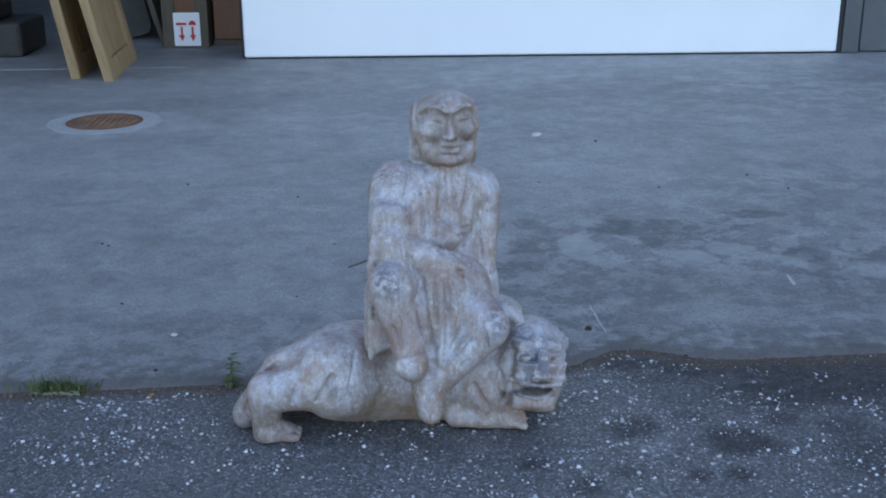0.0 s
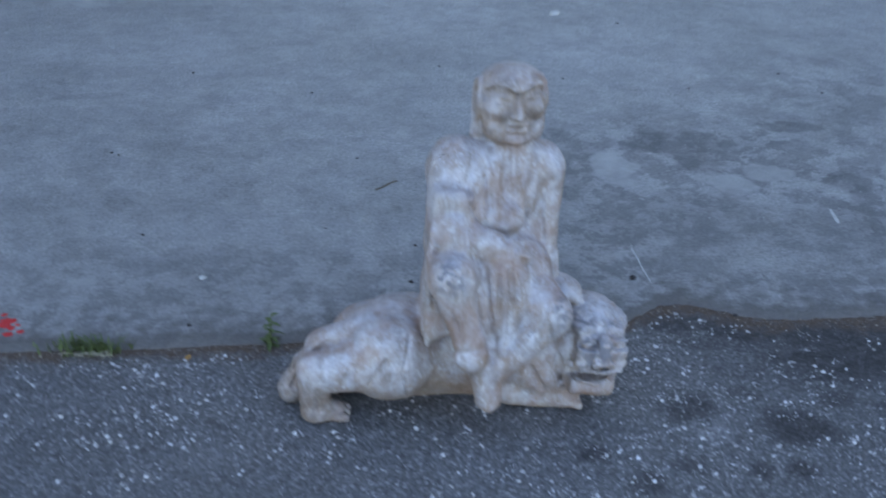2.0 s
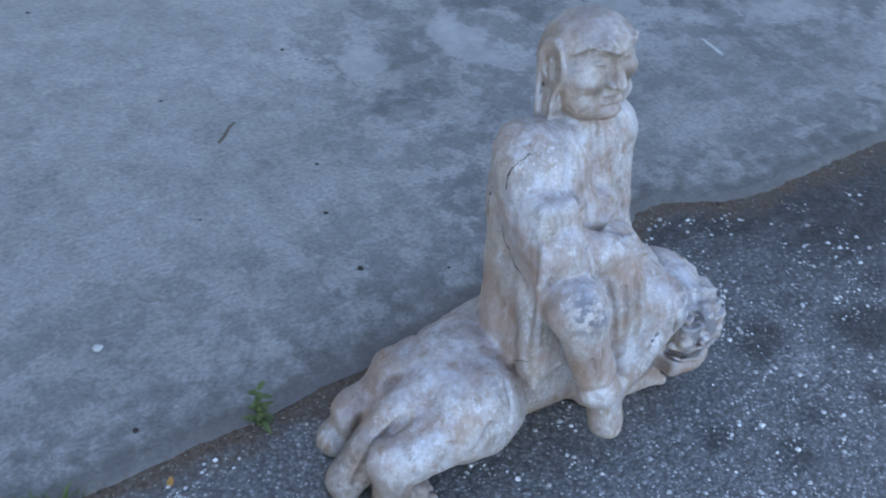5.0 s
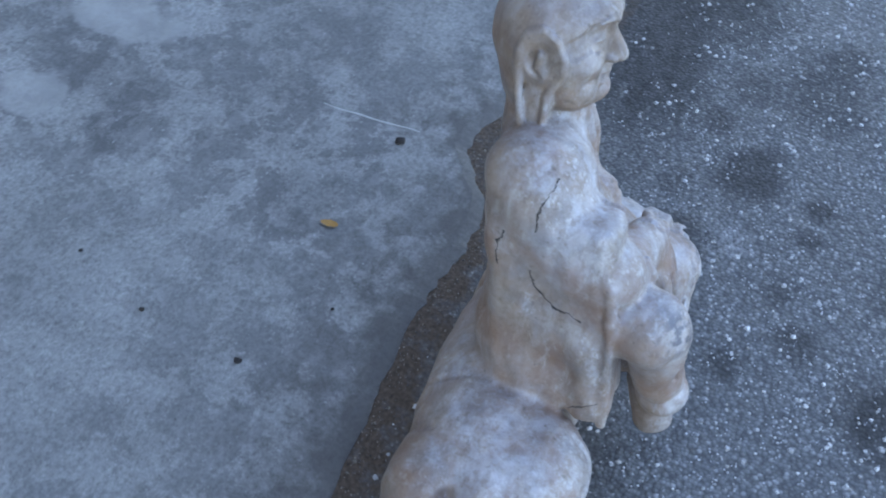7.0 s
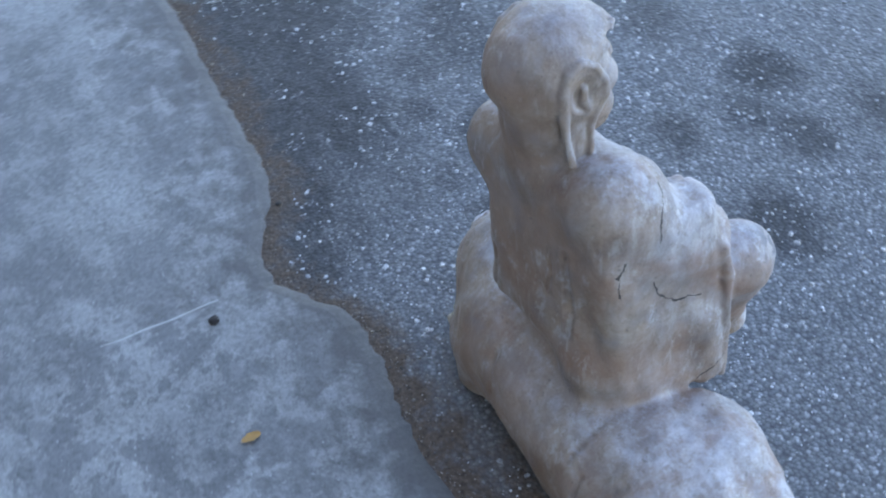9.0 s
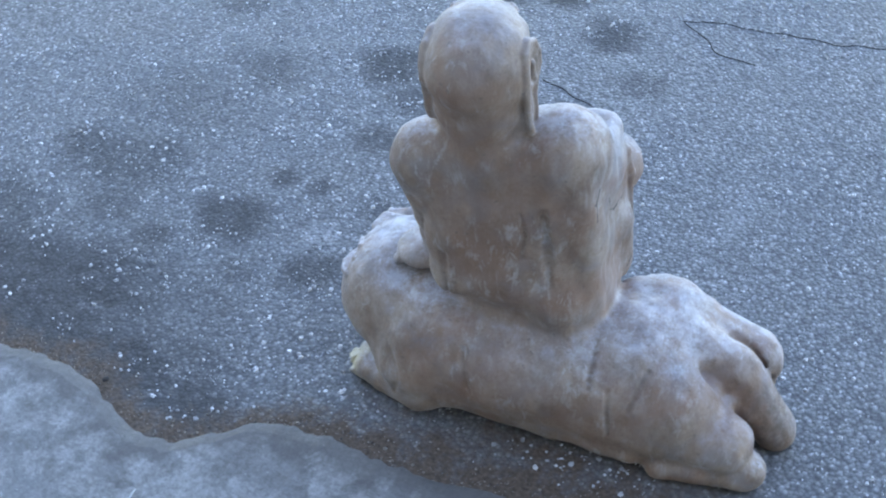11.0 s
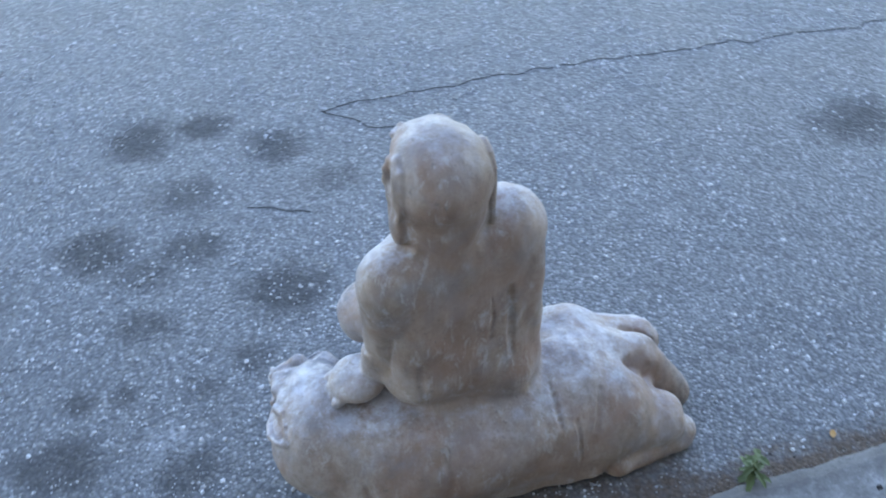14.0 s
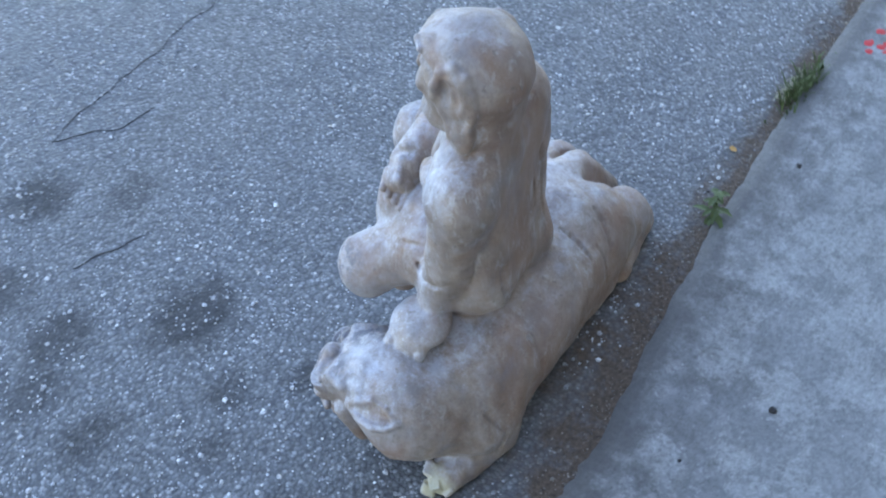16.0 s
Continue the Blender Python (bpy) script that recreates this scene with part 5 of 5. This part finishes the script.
def leaf_shape(bm, base, way, length, width, droop=0.3):
    w = Vector(way).normalized()
    side = w.cross(Vector((0, 0, 1))).normalized()
    last = None
    for i in range(7):
        f = i / 6
        p = Vector(base) + w * length * f - Vector((0, 0, droop * length * f * f))
        s = width * math.sin(math.pi * min(1, 0.08 + 0.92 * f)) ** 0.8 / 2 * (1 + 0.25 * (i % 2)) + 0.0003
        row = [bm.verts.new(p - side * s), bm.verts.new(p + Vector((0, 0, -s * 0.3))), bm.verts.new(p + side * s)]
        if last:
            for k in range(2):
                bm.faces.new((last[k], last[k + 1], row[k + 1], row[k]))
        last = row


rnd = random.Random(4)
clump = thing("grass_clump", "low green grass clump growing in the joint", "grass", (-0.645, 2.072, 0.0, 0))
bm = bmesh.new()
for i in range(190):
    x, y = rnd.gauss(0, 0.030), rnd.gauss(0, 0.008)
    l = rnd.uniform(0.008, 0.034)
    a = rnd.uniform(0, 2 * math.pi)
    blade(bm, (x, y, 0), (x + 0.6 * l * math.cos(a), y + 0.6 * l * math.sin(a), l * 0.8), rnd.uniform(0.0015, 0.0035), 0.006)
tagged(part("turf", bm, GREEN, clump), kind="stuff")
bm = bmesh.new()
for i in range(26):
    x = rnd.uniform(-0.03, 0.045)
    blade(bm, (x, -0.014 + rnd.uniform(-0.005, 0.005), 0.002), (x + rnd.uniform(-0.03, 0.03), -0.020 + rnd.uniform(-0.008, 0.008), 0.004), 0.003, 0.003)
tagged(part("dry_straw", bm, STRAW, clump, "pale dry straw"), kind="stuff")

weed = thing("weed", "small leafy green weed growing in the joint", "weed", (-0.345, 2.080, 0.0, 0))
stem_top = Vector((0.004, 0.006, 0.050))
bm = bmesh.new()
for k in range(3):
    blade(bm, (0.002 * math.cos(k * 2.1), 0.002 * math.sin(k * 2.1), 0), (stem_top.x, stem_top.y, stem_top.z), 0.005, 0.0)
part("stem", bm, GREEN, weed)
for i in range(17):
    f = i / 16
    a = i * 2.4
    bm = bmesh.new()
    h = 0.004 + 0.052 * f ** 1.2
    base = (stem_top.x * f, stem_top.y * f, h)
    leaf_shape(bm, base, (math.cos(a), math.sin(a), rnd.uniform(0.05, 0.7)), rnd.uniform(0.014, 0.034) * (1.15 - 0.55 * f), rnd.uniform(0.005, 0.009), 0.5)
    part("leaf", bm, GREEN, weed)

for at, turn, label in (((0.136, 2.297, 0.0075), 98, "small curled orange dry leaf"), ((-0.475, 2.045, 0.002), 60, "tiny brown dry leaf")):
    bm = bmesh.new()
    small = 1.0 if turn == 98 else 0.6
    leaf_shape(bm, (-0.011 * small, 0, 0.001), (1, 0.05, 0.1), 0.024 * small, 0.011 * small, 0.05)
    ob = solid("dry_leaf", bm, DRY, label + " on the ground", "leaf", "", True, "dry leaves")
    ob.matrix_world = pose(*at, 8, 0, turn)

# red paint specks
mark = thing("paint_mark", "small splashes of red paint on the concrete", "paint mark", (-0.785, 2.148, 0.006, 0))
for i in range(16):
    bm = bmesh.new()
    bmesh.ops.create_cone(bm, segments=9, radius1=rnd.uniform(0.003, 0.010), radius2=0.001, depth=0.0008, cap_ends=True)
    for v in bm.verts:
        v.co.xy *= 1 + 0.5 * noise.noise(v.co * 160 + Vector((i, 0, 0)))
    ob = part("splash", bm, RED, mark)
    ob.location = (rnd.gauss(0, 0.014), rnd.gauss(0, 0.016), 0.0005)


# ---- loose chips over the asphalt ----
def chips(name, material, n, place, size, label, seed):
    """Many small stones in one mesh."""
    r = random.Random(seed)
    verts, faces = [], []
    for _ in range(n):
        x, y, z = place(r)
        s = size(r)
        a = r.uniform(0, 6.28)
        k = len(verts)
        for i in range(5):
            t = a + i * 1.2566
            q = s * r.uniform(0.6, 1.15)
            verts.append((x + q * math.cos(t), y + q * math.sin(t), z - 0.0005))
        for i in range(5):
            t = a + i * 1.2566 + 0.2
            q = s * r.uniform(0.35, 0.7)
            verts.append((x + q * math.cos(t), y + q * math.sin(t), z + s * r.uniform(0.25, 0.7)))
        for i in range(5):
            j = (i + 1) % 5
            faces.append((k + i, k + j, k + 5 + j, k + 5 + i))
        faces.append(tuple(k + 5 + i for i in range(5)))
    me = bpy.data.meshes.new(name)
    me.from_pydata(verts, [], faces)
    me.materials.append(material)
    return tagged(new(name, me), label, "stones", "", "stuff")


def chip_material(name, lo, hi):
    m = Mat(name, 0.28)
    g = m.t.nodes.new("ShaderNodeNewGeometry")
    m.color(m.ramp(g.outputs["Random Per Island"], [(0.0, lo), (1.0, hi)]))
    m.bump(m.noise(300, 3), 0.3, 0.001)
    return m.m


def on_asphalt(r):
    while True:
        x, y = r.uniform(-1.3, 1.4), r.uniform(0.75, 2.2)
        if y < edge_y(x) - 0.03 and 0.8 * noise.noise((x * 5, y * 5, 5)) + 0.8 * noise.noise((x * 21, y * 21, 8)) > r.uniform(-0.30, 0.75) + (0.14 if x < -0.05 and y < 2.0 else 0.0):
            return x, y, 0.0


chips("asphalt_chips", chip_material("pale_chips", (0.22, 0.22, 0.225), (0.66, 0.66, 0.67)), 12500, on_asphalt,
      lambda r: min(0.0046, 0.0012 + r.expovariate(1000)), "pale worn stone chips in the asphalt", 11)


def on_joint(r):
    x = r.uniform(-1.2, 1.2)
    return x, edge_y(x) - abs(r.gauss(0, 0.022)), 0.0


chips("joint_grit", chip_material("brown_grit", (0.03, 0.025, 0.02), (0.30, 0.25, 0.2)), 1800, on_joint,
      lambda r: min(0.0034, 0.0007 + r.expovariate(2200)), "brown grit and crumbs along the joint", 12)
